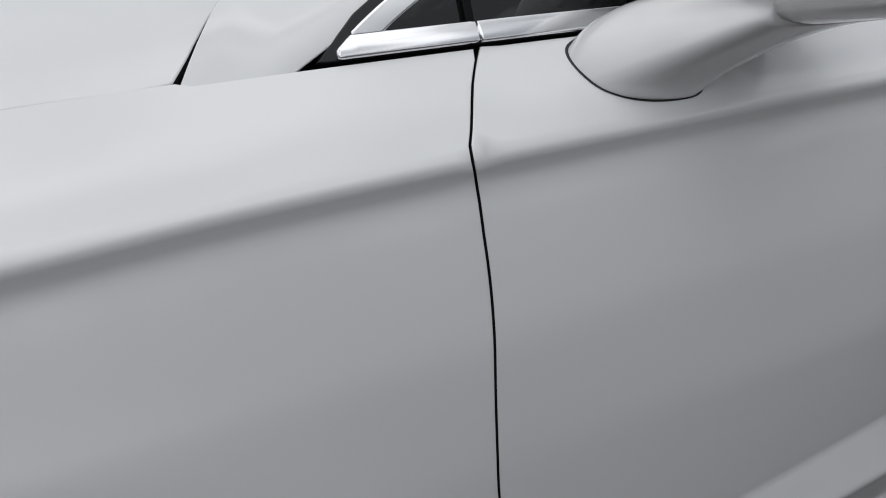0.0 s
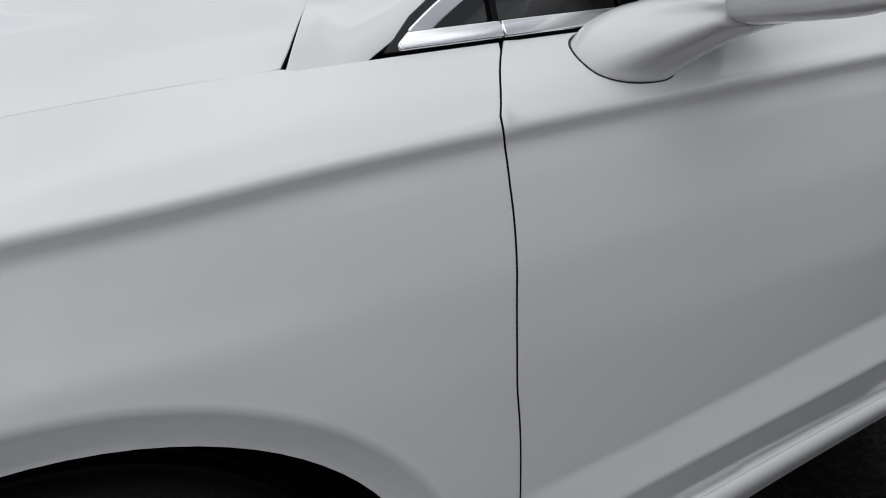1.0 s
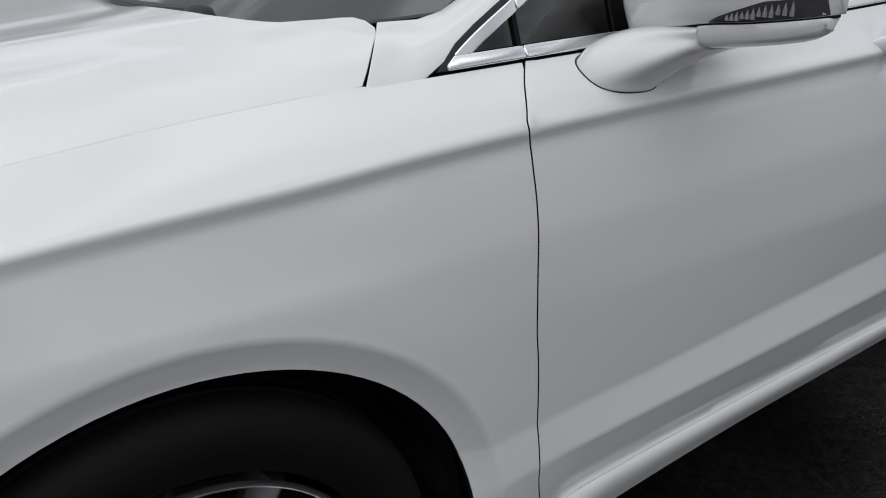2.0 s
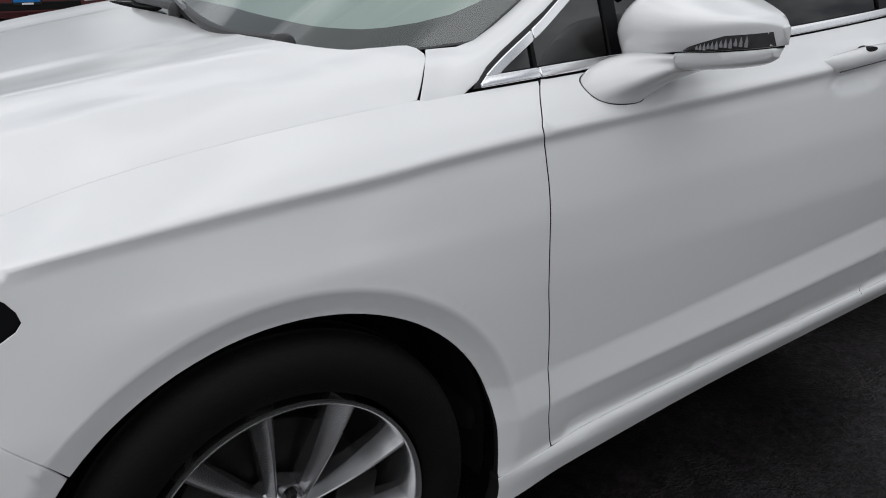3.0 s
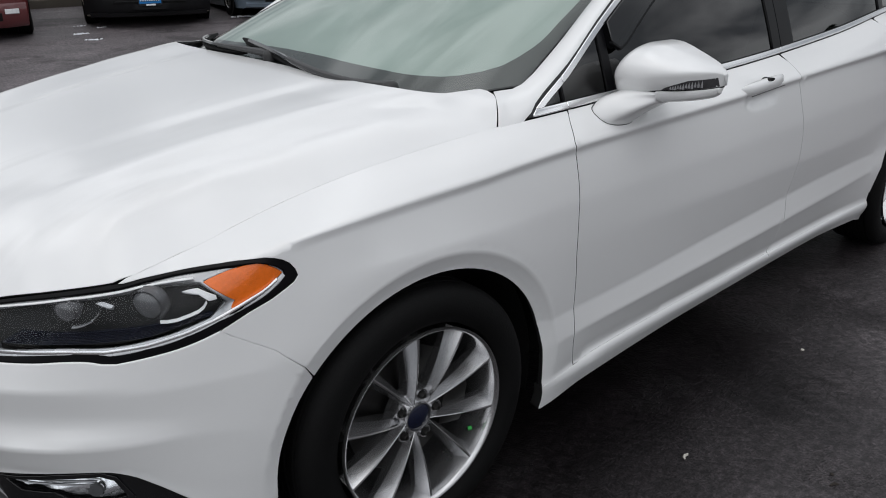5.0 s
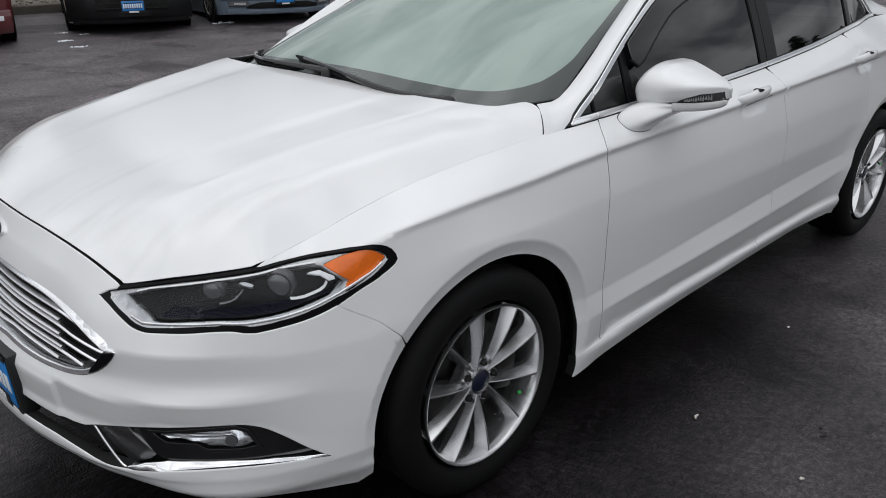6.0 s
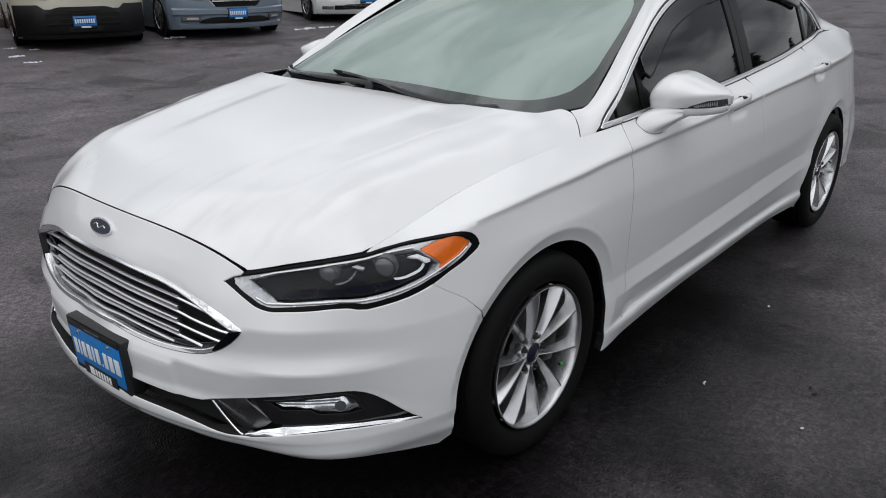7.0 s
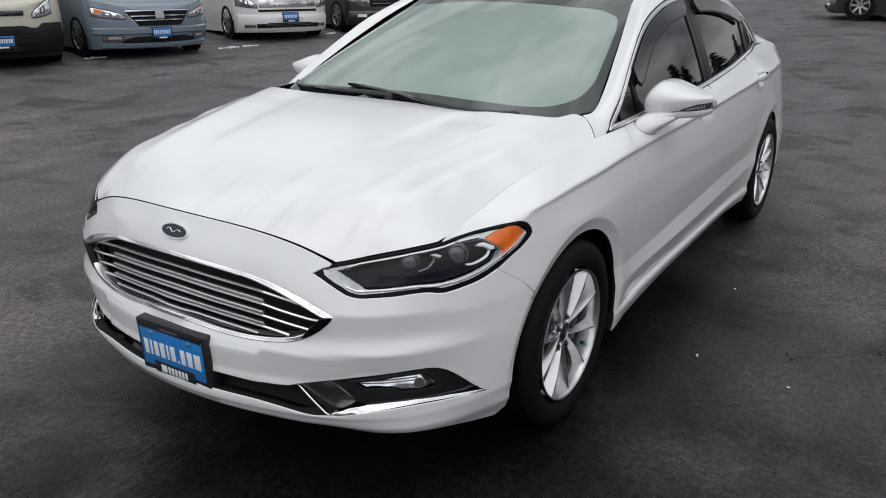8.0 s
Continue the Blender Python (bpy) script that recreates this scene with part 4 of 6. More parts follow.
def bonnet(x, y, off=0.0):
    x, y = np.atleast_1d(np.asarray(x, float)), np.atleast_1d(np.asarray(y, float))
    z = BOWL(x, y)
    t = np.abs(y) / pchip(*HALF_W, x)
    # raised centre with soft shoulders that draw together at the nose, and a shallow hollow outside them
    yd = .25 + .13 * np.clip((x + .8) / 1.0, 0, 1.1)
    s = np.clip((np.abs(y) - yd) / .07 + .5, 0, 1)
    fade = np.clip((x + .76) / .4, 0, 1) ** 1.5 * np.clip((1 - t) / .08, 0, 1) * np.clip((np.interp(np.abs(y), (0, .55, .66, .70, .75, .81), (.17, .16, .20, .29, .34, .29)) - x) / .13, 0, 1)
    z = z - .003 * fade * s * s * (3 - 2 * s)
    yv = .51 + .18 * np.clip((x + .75) / .9, 0, 1)
    z = z - .008 * fade * np.exp(-((np.abs(y) - yv) / .045) ** 2) + .002 * fade * np.exp(-((np.abs(y) - yv + .07) / .03) ** 2)
    return np.stack([x, y, z + off], 1)


front_edge = body(NOSE[:, 0], NOSE[:, 1])[:, :2][::-1]
lamp_edge = E[1:25, :2]
seam = E[26:, :2]
rear_edge = flow([(.2990, -.8135), (.3165, -.7975), (.333, -.779), (.358, -.745), (.352, -.716), (.304, -.700), (.243, -.688), (.195, -.66), (.165, -.60), (.155, -.53), (.157, -.43), (.160, -.30), (.165, -.15), (.168, 0)], 4)
half = np.concatenate([front_edge + (.0092, 0), lamp_edge + (.003, .003), seam + (.0, .0003), rear_edge])
BONNET = np.concatenate([half, (half * (1, -1))[::-1][1:-1]])
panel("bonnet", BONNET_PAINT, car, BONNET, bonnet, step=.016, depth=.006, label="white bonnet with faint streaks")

# ---- cabin: side glass surface, pillars, roof, screens ----


def belt(x):
    x = np.asarray(x, float)
    p = body(np.clip(x, .3, 3.5), row(0, np.clip(x, .3, 3.5)))
    return p[:, 1], p[:, 2]


def side(x, z, off=0.0):
    x, z = np.atleast_1d(np.asarray(x, float)), np.atleast_1d(np.asarray(z, float))
    yb, zb = belt(x)
    h = z - zb
    y = yb + .33 * h + .24 * h * np.abs(h)
    return np.stack([x, y - off, z], 1)


QX = [.385, .40, .56, .70, .81, .95, 1.25, 1.6, 2.0, 2.4, 2.7, 2.88, 2.97, 3.0]
QZ = [.940, .954, 1.055, 1.143, 1.205, 1.275, 1.362, 1.398, 1.395, 1.335, 1.235, 1.15, 1.09, 1.08]
qz = lambda x: cubic(np.array(QX), np.array(QZ)[:, None], np.asarray(x, float))[..., 0]


def dlo(d, up):
    """The outline of the side windows drawn in by d at the belt and by up round the rest."""
    x = np.linspace(.40, 2.97, 400)
    slope = (qz(x + .005) - qz(x - .005)) / .01
    lo, hi = belt(x)[1] + .001 + d, qz(x) - up * np.sqrt(1 + np.minimum(slope ** 2, 6))
    ok = np.where(hi > lo + .0005)[0]
    k = np.unique(np.concatenate([ok[::5], ok[-1:]]))
    return np.concatenate([np.stack([x[k], lo[k]], 1), np.stack([x[k], hi[k]], 1)[::-1][:-1]])


SIDE = lambda off: (lambda x, z: side(x, z, off))
panel("window_seal", BLACK_TRIM, car, dlo(0, 0), SIDE(.0), both=True, step=.03, holes=(dlo(.0150, .0175),), depth=.02, label="black rubber window seal")
GL = dlo(.0150, .0175)


def cut(poly, x0, x1):
    """The part of a polygon between two upright lines."""
    def half(p, keep, x):
        out = []
        for a, b in zip(p, np.roll(p, -1, 0)):
            if keep(a[0]):
                out.append(a)
            if keep(a[0]) != keep(b[0]):
                f = (x - a[0]) / (b[0] - a[0])
                out.append(a + (b - a) * f)
        return np.array(out)
    return half(half(np.asarray(poly), lambda v: v >= x0, x0), lambda v: v <= x1, x1)


JOINTS = (.40, .5268, .5312, 1.5905, 1.5945, 2.43, 2.434, 2.96)
for a, b in zip(JOINTS[::2], JOINTS[1::2]):
    # strip along the belt, mitred where it meets the upper one
    sx = np.linspace(max(a, .4145), b, 40)
    slope = (qz(sx + .005) - qz(sx - .005)) / .01
    lo, hi = belt(sx)[1] + .004, np.minimum(belt(sx)[1] + .0166, qz(sx) - .0072 * np.sqrt(1 + np.minimum(slope ** 2, 6)))
    ok = hi > lo + .0004
    panel("belt_trim", CHROME, car, np.concatenate([np.stack([sx[ok], lo[ok]], 1), np.stack([sx[ok], hi[ok]], 1)[::-1]]), lambda x, z: side(x, z, .006 - .35 * np.clip(z - belt(x)[1] - .008, 0, .02)), both=True, step=.02, depth=.012, bevel=.002, label="chrome strip along the window sill")
    # strip round the upper edge
    sx = np.linspace(a, b, 90)
    slope = np.sqrt(1 + np.minimum(((qz(sx + .005) - qz(sx - .005)) / .01) ** 2, 6))
    hi = qz(sx) - .0072 * slope
    lo = np.maximum(qz(sx) - .0190 * slope, belt(sx)[1] + .0178)
    ok = hi > lo + .0004
    panel("window_trim", CHROME, car, np.concatenate([np.stack([sx[ok], lo[ok]], 1), np.stack([sx[ok], hi[ok]], 1)[::-1]]), SIDE(.003), both=True, step=.02, depth=.012, bevel=.002, label="chrome window surround")
for a, b in ((.44, .5265), (.5318, .70), (.728, 1.562), (1.705, 2.50), (2.545, 2.95)):
    for g in panel("side_window", SIDE_GLASS, car, cut(GL, a, b), SIDE(-.012), both=True, step=.06, depth=.0, label="smoked side window glass"):
        g.visible_shadow = False
for a, b in ((.5265, .5318), (.70, .728), (1.562, 1.612), (1.618, 1.705), (2.50, 2.545)):
    panel("window_pillar", PILLAR, car, cut(GL, a, b), SIDE(-.006 if b - a < .1 else -.004), both=True, step=.03, depth=.01, label="black pillar between side windows")
# visors along the upper window edges
for a, b in ((.735, 1.555), (1.71, 2.50)):
    vx = np.linspace(a, b, 30)
    top = qz(vx) - .021
    wide = (.062 + .022 * np.clip((1.0 - vx) / .2, 0, 1)) * np.clip((vx - a) / .03, .55, 1) * np.clip((b - vx) / .03, .6, 1)
    panel("window_visor", VISOR, car, np.concatenate([np.stack([vx, top - wide], 1), np.stack([vx, top], 1)[::-1]]), SIDE(.012), both=True, step=.03, depth=.002, label="smoked plastic window visor")
    panel("visor_edge", PILLAR, car, np.concatenate([np.stack([vx, top - wide - .006], 1), np.stack([vx, top - wide], 1)[::-1]]), SIDE(.012), both=True, step=.03, depth=.01)

# pillar and roof rail: from the bonnet corner over the doors to the boot
OUT_X = np.array([.3060, .388, .56, .70, .81, .95, 1.25, 1.6, 2.0, 2.4, 2.7, 2.88, 2.97, 3.2, 3.40])
IN = np.array([(.368, -.735, 1.004), (.455, -.744, 1.012), (.60, -.722, 1.085), (.74, -.690, 1.160), (.87, -.660, 1.226), (1.02, -.622, 1.298), (1.26, -.565, 1.392), (1.6, -.535, 1.443), (2.0, -.535, 1.447), (2.4, -.555, 1.405), (2.7, -.585, 1.32), (2.95, -.62, 1.225), (3.1, -.645, 1.157), (3.27, -.668, 1.100), (3.44, -.684, 1.045)])
oz = np.concatenate([[belt(np.array([.3060]))[1][0]], [belt(np.array([.388]))[1][0] + .0005], [float(qz(x)) for x in OUT_X[2:13]], belt(OUT_X[13:])[1] + (-.006, -.014)])
OUTC = side(OUT_X, oz)
SP = np.linspace(0, 1, len(OUT_X))


def rail(s, w):
    s, w = np.atleast_1d(np.asarray(s, float)), np.atleast_1d(np.asarray(w, float))
    a, b = cubic(SP, OUTC, s), cubic(SP, IN, s)
    p = a + (b - a) * w[:, None]
    bulge = 4 * w * (1 - w) * .016 * np.clip(s / .07, .6, 1)
    p[:, 1] -= bulge * .6
    p[:, 2] += bulge * .8
    return p


panel("roof_rail", PAINT, car, [(0, -.06), (SP[1] * .8, -.06), (SP[1], 0), (1, 0), (1, 1), (0, 1)], lambda a, b: rail(a, b), both=True, step=.03, depth=.005, bevel=.001, label="white windscreen pillar and roof rail")


def sheet(lower, upper, bulge, n=28, m=22):
    """A glass or roof sheet between two cross curves given for the near half; symmetric about the middle."""
    V, F = [], []
    for j in range(m + 1):
        f = j / m
        for i in range(2 * n + 1):
            v = (i - n) / n
            a, b = lower(abs(v)), upper(abs(v))
            p = np.array(a) * (1 - f) + np.array(b) * f
            p[1] *= np.sign(v) if v else 0
            p[2] += bulge * math.sin(math.pi * f)
            p[0] -= bulge * .5 * math.sin(math.pi * f) * (1 - v * v)
            V.append(p)
    w = 2 * n + 1
    F = [(j * w + i, j * w + i + 1, (j + 1) * w + i + 1, (j + 1) * w + i) for j in range(m) for i in range(2 * n)]
    return V, F


def wind(s, w, off=0.0):
    """Windscreen: s across from the far to the near side, w from cowl to roof."""
    s, w = np.atleast_1d(np.asarray(s, float)), np.atleast_1d(np.asarray(w, float))
    v = np.abs(s)
    lo = np.stack([.07 + .385 * v ** 4.5, -.744 * s, .955 + .057 * v ** 3], 1)
    hi = np.stack([1.20 + .06 * v * v, -.565 * s, 1.432 - .040 * v ** 2.2], 1)
    p = lo + (hi - lo) * w[:, None]
    b = np.sin(np.pi * np.clip(w, 0, 1)) * (.030 * (1 - v ** 2) + .004)
    p[:, 2] += b
    p[:, 0] -= b * .6
    n = np.array([-.42, 0, .9])
    return p + n * off


panel("windscreen", WIND_GLASS, car, [(-1, 0), (1, 0), (1, 1), (-1, 1)], lambda a, b: wind(a, b), step=.05, depth=0, label="fogged windscreen reflecting cloudy sky")[0].visible_shadow = False
half_in = flow([(0, .165), (.35, .158), (.62, .134), (.76, .108), (.86, .095), (.925, .115), (.957, .19), (.966, .35), (.966, .55), (.958, .70), (.93, .785), (.86, .82), (.6, .83), (0, .835)], 5)
FRIT_IN = np.concatenate([half_in, (half_in * (-1, 1))[::-1][1:-1]])
FRIT = material("frit_black", (.03, .03, .032), .3, vary=.15, scale=4)
panel("frit_band", FRIT, car, [(-1, 0), (1, 0), (1, 1), (-1, 1)], lambda a, b: wind(a, b, -.004), step=.05, holes=(FRIT_IN,), depth=0, label="dark border printed on the windscreen")
# pale fog film; its uneven tone paints in the reflected clouds
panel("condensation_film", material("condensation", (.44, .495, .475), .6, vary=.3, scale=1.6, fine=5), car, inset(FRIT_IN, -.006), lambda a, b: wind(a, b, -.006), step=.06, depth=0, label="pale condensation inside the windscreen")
# roof, rear screen and boot deck
roof_lo = lambda v: (1.205 + .06 * v * v, .568 * v, 1.437 - .040 * v ** 2.2)
roof_hi = lambda v: (2.42 - .04 * v * v, .555 * v, 1.440 - .036 * v * v)
part("roof", solid(*sheet(roof_lo, roof_hi, .045)), PAINT, car, "white roof")
rear_hi = lambda v: (3.28 - .06 * v * v, .66 * v, 1.097 - .02 * v * v)
part("rear_screen", solid(*sheet(roof_hi, rear_hi, .02)), GLOSS_BLACK, car, "dark rear screen")
deck_lo = lambda v: (3.29 - .06 * v * v, .67 * v, 1.097 - .022 * np.abs(v) ** 3)
deck_hi = lambda v: (3.82 - .14 * v * v, .70 * v, 1.050 - .030 * np.abs(v) ** 3)
part("boot_deck", solid(*sheet(deck_lo, deck_hi, .012)), PAINT, car)

# boards under the windscreen and wipers
COWL = np.concatenate([rear_edge[12:] + (-.01, 0), (rear_edge[12:] * (1, -1))[::-1][1:] + (-.01, 0), flow([(.40, .74), (.24, .60), (.15, .3), (.13, 0), (.15, -.3), (.24, -.60), (.40, -.74)], 4)])
panel("cowl", BLACK_TRIM, car, COWL, lambda x, y: np.stack([x, y, .962 + .050 * (1 - (y / .74) ** 2) + .06 * np.clip(x - .2, -.1, .2)], 1), step=.03, depth=.01, label="black plastic cowl under the windscreen")
on_glass = lambda s, w, off=.012: Vector(wind(s, w, off)[0])
for base, tip, up in (((.74, .040), (-.36, .155), 1), ((.0, .118), (-.86, .070), 0)):
    wiper = tagged(new("wiper"), "black windscreen wiper arm and blade")
    wiper.parent = car
    arm = [on_glass(base[0] + (tip[0] - base[0]) * f, base[1] + (tip[1] - base[1]) * f + .006 * math.sin(math.pi * f), .016 + .010 * math.sin(math.pi * f)) for f in np.linspace(0, .62, 9)]
    part("arm", solid(*tube(arm, [.017, .016, .014, .013, .012, .011, .010, .009, .008], 8, squash=.7)), BLACK_TRIM, wiper)
    blade = [on_glass(base[0] + (tip[0] - base[0]) * f, base[1] + (tip[1] - base[1]) * f + .004, .010) for f in np.linspace(.22, 1.0, 14)]
    part("blade", solid(*tube(blade, [.004] + [.010] * 12 + [.004], 6)), RUBBER, wiper)
    spine = [on_glass(base[0] + (tip[0] - base[0]) * f, base[1] + (tip[1] - base[1]) * f + .004, .018 + .010 * math.sin(math.pi * (f - .3) / .6)) for f in np.linspace(.34, .9, 9)]
    part("spine", solid(*tube(spine, .007, 6)), GLOSS_BLACK, wiper)
    V, F = lathe([(0, .012), (.010, .011), (.018, .006), (.022, -.004), (.023, -.02)], 20, "z")
    c = on_glass(*base, .018)
    part("pivot_cap", solid([Vector(v) + c for v in V], F), BLACK_TRIM, wiper)

# door mirrors: y, front, top, crease, seam, underside
MIRROR = np.array([(-.846, .688, 1.042, 1.016, .9790, .956), (-.852, .680, 1.066, 1.018, .9800, .955), (-.868, .672, 1.088, 1.020, .9815, .955), (-.89, .667, 1.0980, 1.023, .9845, .955), (-.92, .664, 1.0965, 1.026, .9885, .957), (-.95, .668, 1.0890, 1.030, .993, .960),
                   (-.985, .678, 1.0775, 1.034, .998, .964), (-1.02, .696, 1.0670, 1.037, 1.000, .968), (-1.045, .718, 1.0595, 1.0395, 1.0025, .972), (-1.065, .745, 1.0525, 1.0405, 1.0045, .979), (-1.0755, .768, 1.0460, 1.039, 1.006, .987), (-1.083, .798, 1.0380, 1.032, 1.0075, .998)])
mirror_at = lambda y: pchip(MIRROR[::-1, 0], MIRROR[::-1, 1:], y)
back_x = lambda y: .866 - .050 * max(0, (-y - .90) / .187) ** 2.2 - .02 * max(0, (y + .87) / .03)


def band_x(y, z):
    """The front of the cap below its crease."""
    f, t, c, b, lo = mirror_at(y)
    return f + .016 * np.clip((c - z) / (c - b), 0, 1) ** 1.2


def cap_ring(y):
    f, t, c, b, lo = mirror_at(y)
    xb = back_x(y)
    d = min(.13, (xb - f) * .85)
    ring = [Vector((xb, y, b)), Vector((xb, y, t - .006)), Vector((xb - .004, y, t - .001))]
    for w in np.radians(np.linspace(4, 88, 15)):
        ring.append(Vector((f + d * (1 - math.sin(w) ** .9), y, c + .002 + (t - c - .002) * math.cos(w) ** .75)))
    ring += [Vector((band_x(y, z), y, z)) for z in (c - .001, c - .005, (c + b) / 2, b + .002)] + [Vector((band_x(y, b) + .003, y, b))]
    return ring


def shell_ring(y):
    f, t, c, b, lo = mirror_at(y)
    xb, x0, h = back_x(y) - .002, f + .017, b - .0022 - lo
    d = min(.06, (xb - x0) * .6)
    ring = [Vector((xb, y, b - .0022)), Vector((x0 + .002, y, b - .0022)), Vector((x0, y, b - .004)), Vector((x0 + .001, y, lo + h * .55)), Vector((x0 + .003, y, lo + h * .48))]
    for w in np.radians(np.linspace(10, 90, 7)):
        ring.append(Vector((x0 + .003 + d * (1 - math.cos(w)), y, lo + h * .46 * (1 - math.sin(w)))))
    return ring + [Vector((xb - .01, y, lo + .004))]


for flip in (1, -1):
    mirror = tagged(new("door_mirror"), "white door mirror with a smoked signal lamp")
    mirror.parent = car
    S = Matrix.Diagonal((1, flip, 1, 1))
    put = lambda name, vf, mat, label="", smooth=24: part(name, solid([S @ Vector(v) for v in vf[0]], vf[1], smooth), mat, mirror, label)
    ys = np.concatenate([[-.846, -.848], np.linspace(-.852, -1.06, 26), np.linspace(-1.066, -1.083, 8)])
    def rounded(rings):
        """Closes the outer end with a round edge."""
        end = rings[-1]
        mid = sum(end, Vector()) / len(end)
        return rings + [[mid + (p - mid) * k + Vector((0, -d, 0)) for p in end] for k, d in ((.94, .0012), (.78, .0022), (.45, .0028))]
    put("cap", loft(rounded([cap_ring(y) for y in ys])), PAINT, smooth=40)
    put("lower_shell", loft(rounded([shell_ring(y) for y in ys if -1.0765 < y < -.966])), PAINT, smooth=45)
    gap = lambda y: [Vector((x, y, mirror_at(y)[3] + dz)) for dz in (.001, -.0035) for x in ((band_x(y, 0) + .006, back_x(y) - .006) if dz > 0 else (back_x(y) - .006, band_x(y, 0) + .006))]
    put("joint", loft([gap(y) for y in np.linspace(-.86, -1.08, 14)]), DARK)
    # foot that leans from the door out to the shell
    base = np.array([(.5985, .9375), (.6085, .9180), (.6420, .9080), (.6935, .9068), (.712, .922), (.705, .948), (.66, .957), (.612, .9500)])
    smooth_ring = lambda p: cubic(np.arange(-2.0, len(p) + 3), np.concatenate([p[-2:], p, p[:3]]), np.linspace(0, len(p), 56, endpoint=False))
    bu = smooth_ring(base)
    low = body(bu[:, 0], bu[:, 1], .0010)
    neck = smooth_ring(np.array([(.634, -.900, .966), (.648, -.936, .948), (.70, -.947, .946), (.764, -.940, .949), (.81, -.90, .962), (.80, -.875, .978), (.72, -.87, .985), (.650, -.876, .982)]))
    high = smooth_ring(np.array([(.690, -.970, .978), (.695, -.970, .965), (.77, -.970, .962), (.85, -.970, .963), (.862, -.970, .978), (.855, -.970, .9915), (.77, -.970, .9925), (.694, -.970, .9915)]))
    rings = [[Vector(p) for p in low * (1 - f) * (1 - 2 * f) + neck * 4 * f * (1 - f) + high * f * (2 * f - 1)] for f in np.linspace(0, 1, 20)]
    put("foot", loft(rings), PAINT, smooth=60)
    mid = base.mean(0)
    out = (bu - mid) / np.linalg.norm(bu - mid, axis=1, keepdims=True)
    wide = body(bu[:, 0] + out[:, 0] * .0022, bu[:, 1] + out[:, 1] * .0016, .0006)
    put("foot_seal", loft([[Vector(p) for p in wide], [Vector(p) + Vector((0, .012, 0)) for p in wide]]), BLACK_TRIM, "black rubber seal")
    # signal lamp along the outer lower edge of the cap
    lamp = []
    for f in np.linspace(0, 1, 20):
        y = -.984 - .0945 * f
        z0 = mirror_at(y)[3] + .0006
        z1 = z0 + .002 + .0205 * min(1, f * 1.7) ** .8
        zm = (z0 + z1) / 2
        lamp.append([Vector((band_x(y, z1) - .0006, y, z1)), Vector((band_x(y, zm) - .002, y, zm)), Vector((band_x(y, z0) - .0006, y, z0)), Vector((band_x(y, zm) + .010, y, zm))])
    put("signal_lamp", loft(lamp), SMOKED, "smoked signal lamp with clear stripes")
    for k in range(12):
        a = lamp[4 + k]
        h = (a[0].z - a[2].z) * (.30 + .07 * (k % 3))
        c = a[1] + Vector((-.0006, 0, 0))
        wd = .0019
        corners = [c + Vector((0, wd, h)), c + Vector((0, -wd, h)), c + Vector((0, -wd - .001, -h * .8)), c + Vector((0, wd - .001, -h * .8))]
        put("lamp_stripe", loft([corners, [p + Vector((.004, 0, 0)) for p in corners]]), STRIPE)
    # mirror glass behind
    face = [(y, z) for y in (-.87, -.95, -1.03, -1.06) for z in (mirror_at(y)[2] + .35 * (mirror_at(y)[1] - mirror_at(y)[2]),)]
    pane = [(-.87, 1.0), (-1.055, 1.012)] + face[::-1]
    put("glass", loft([[Vector((back_x(y) + d, y, z)) for y, z in pane] for d in (.004, -.004)]), CHROME, "mirror glass")

# door handles
for hu, hz, doors in ((1.345, .918, front_doors), (2.415, .946, rear_doors)):
    for flip, door in zip((1, -1), doors):
        S = Matrix.Diagonal((1, flip, 1, 1))
        rings, under = [], []
        for f in np.linspace(0, 1, 16):
            x = hu - .118 + .258 * f
            z = hz - .001 + .012 * f
            y0 = body(x, hz)[0][1]
            lift = .030 * min(1, math.sin(math.pi * min(max(f, .0), 1)) ** .5 + .1)
            hh = .021 * min(1, (.35 + math.sin(math.pi * f) ** .4 * .65))
            rings.append([Vector((x, -.914 - .002 - lift * (.5 + .5 * math.cos(w)) + .012, z + hh * math.sin(w))) for w in np.linspace(0, 2 * math.pi, 17)[:-1]])
        handle = part("door_handle", solid([S @ v for v in loft(rings)[0]], loft(rings)[1], 50), PAINT, door, "white pull handle")
        line = [S @ Vector((hu - .10 + .20 * f, -.937, hz - .014 + .010 * f)) for f in np.linspace(0, 1, 8)]
        part("handle_line", solid(*tube(line, .0013, 6)), BLACK_TRIM, handle)
        V, F = lathe([(0, .004), (.017, .004), (.018, 0), (.018, -.02)], 20)
        part("finger_gap", solid([S @ (Vector((v[0] * 1.1, -v[1], v[2] * .30)) + Vector((hu + .022, -.9275, hz + .021))) for v in V], F), DARK, handle, "dark gap behind the handle")

# number plate holder with a dealer's plate
plate = tagged(new("number_plate"), "blue dealer plate in a black holder")
plate.parent = car
P0 = Matrix.Translation((-.948, -.038, .410)) @ Matrix.Rotation(radians(-3), 4, "Y") @ Matrix.Rotation(radians(2.5), 4, "Z") @ Matrix.Scale(.9, 4)


def on_plate(lo, hi, bevel=.002):
    me = block((-hi[2], -hi[0], lo[1]), (-lo[2], -lo[0], hi[1]), bevel)
    me.transform(P0)
    return me


part("holder", on_plate((-.168, -.097, -.05), (.168, .097, 0), .008), BLACK_TRIM, plate, "black plastic plate holder")
part("sheet", on_plate((-.150, -.072, .0005), (.150, .075, .003), .001), BLUE, plate, "blue plate")
part("dark_foot", on_plate((-.098, -.092, .003), (.098, -.050, .0045), .001), BLACK_TRIM, plate)
part("dark_head", on_plate((-.150, .070, .003), (.150, .092, .0045), .001), BLACK_TRIM, plate)
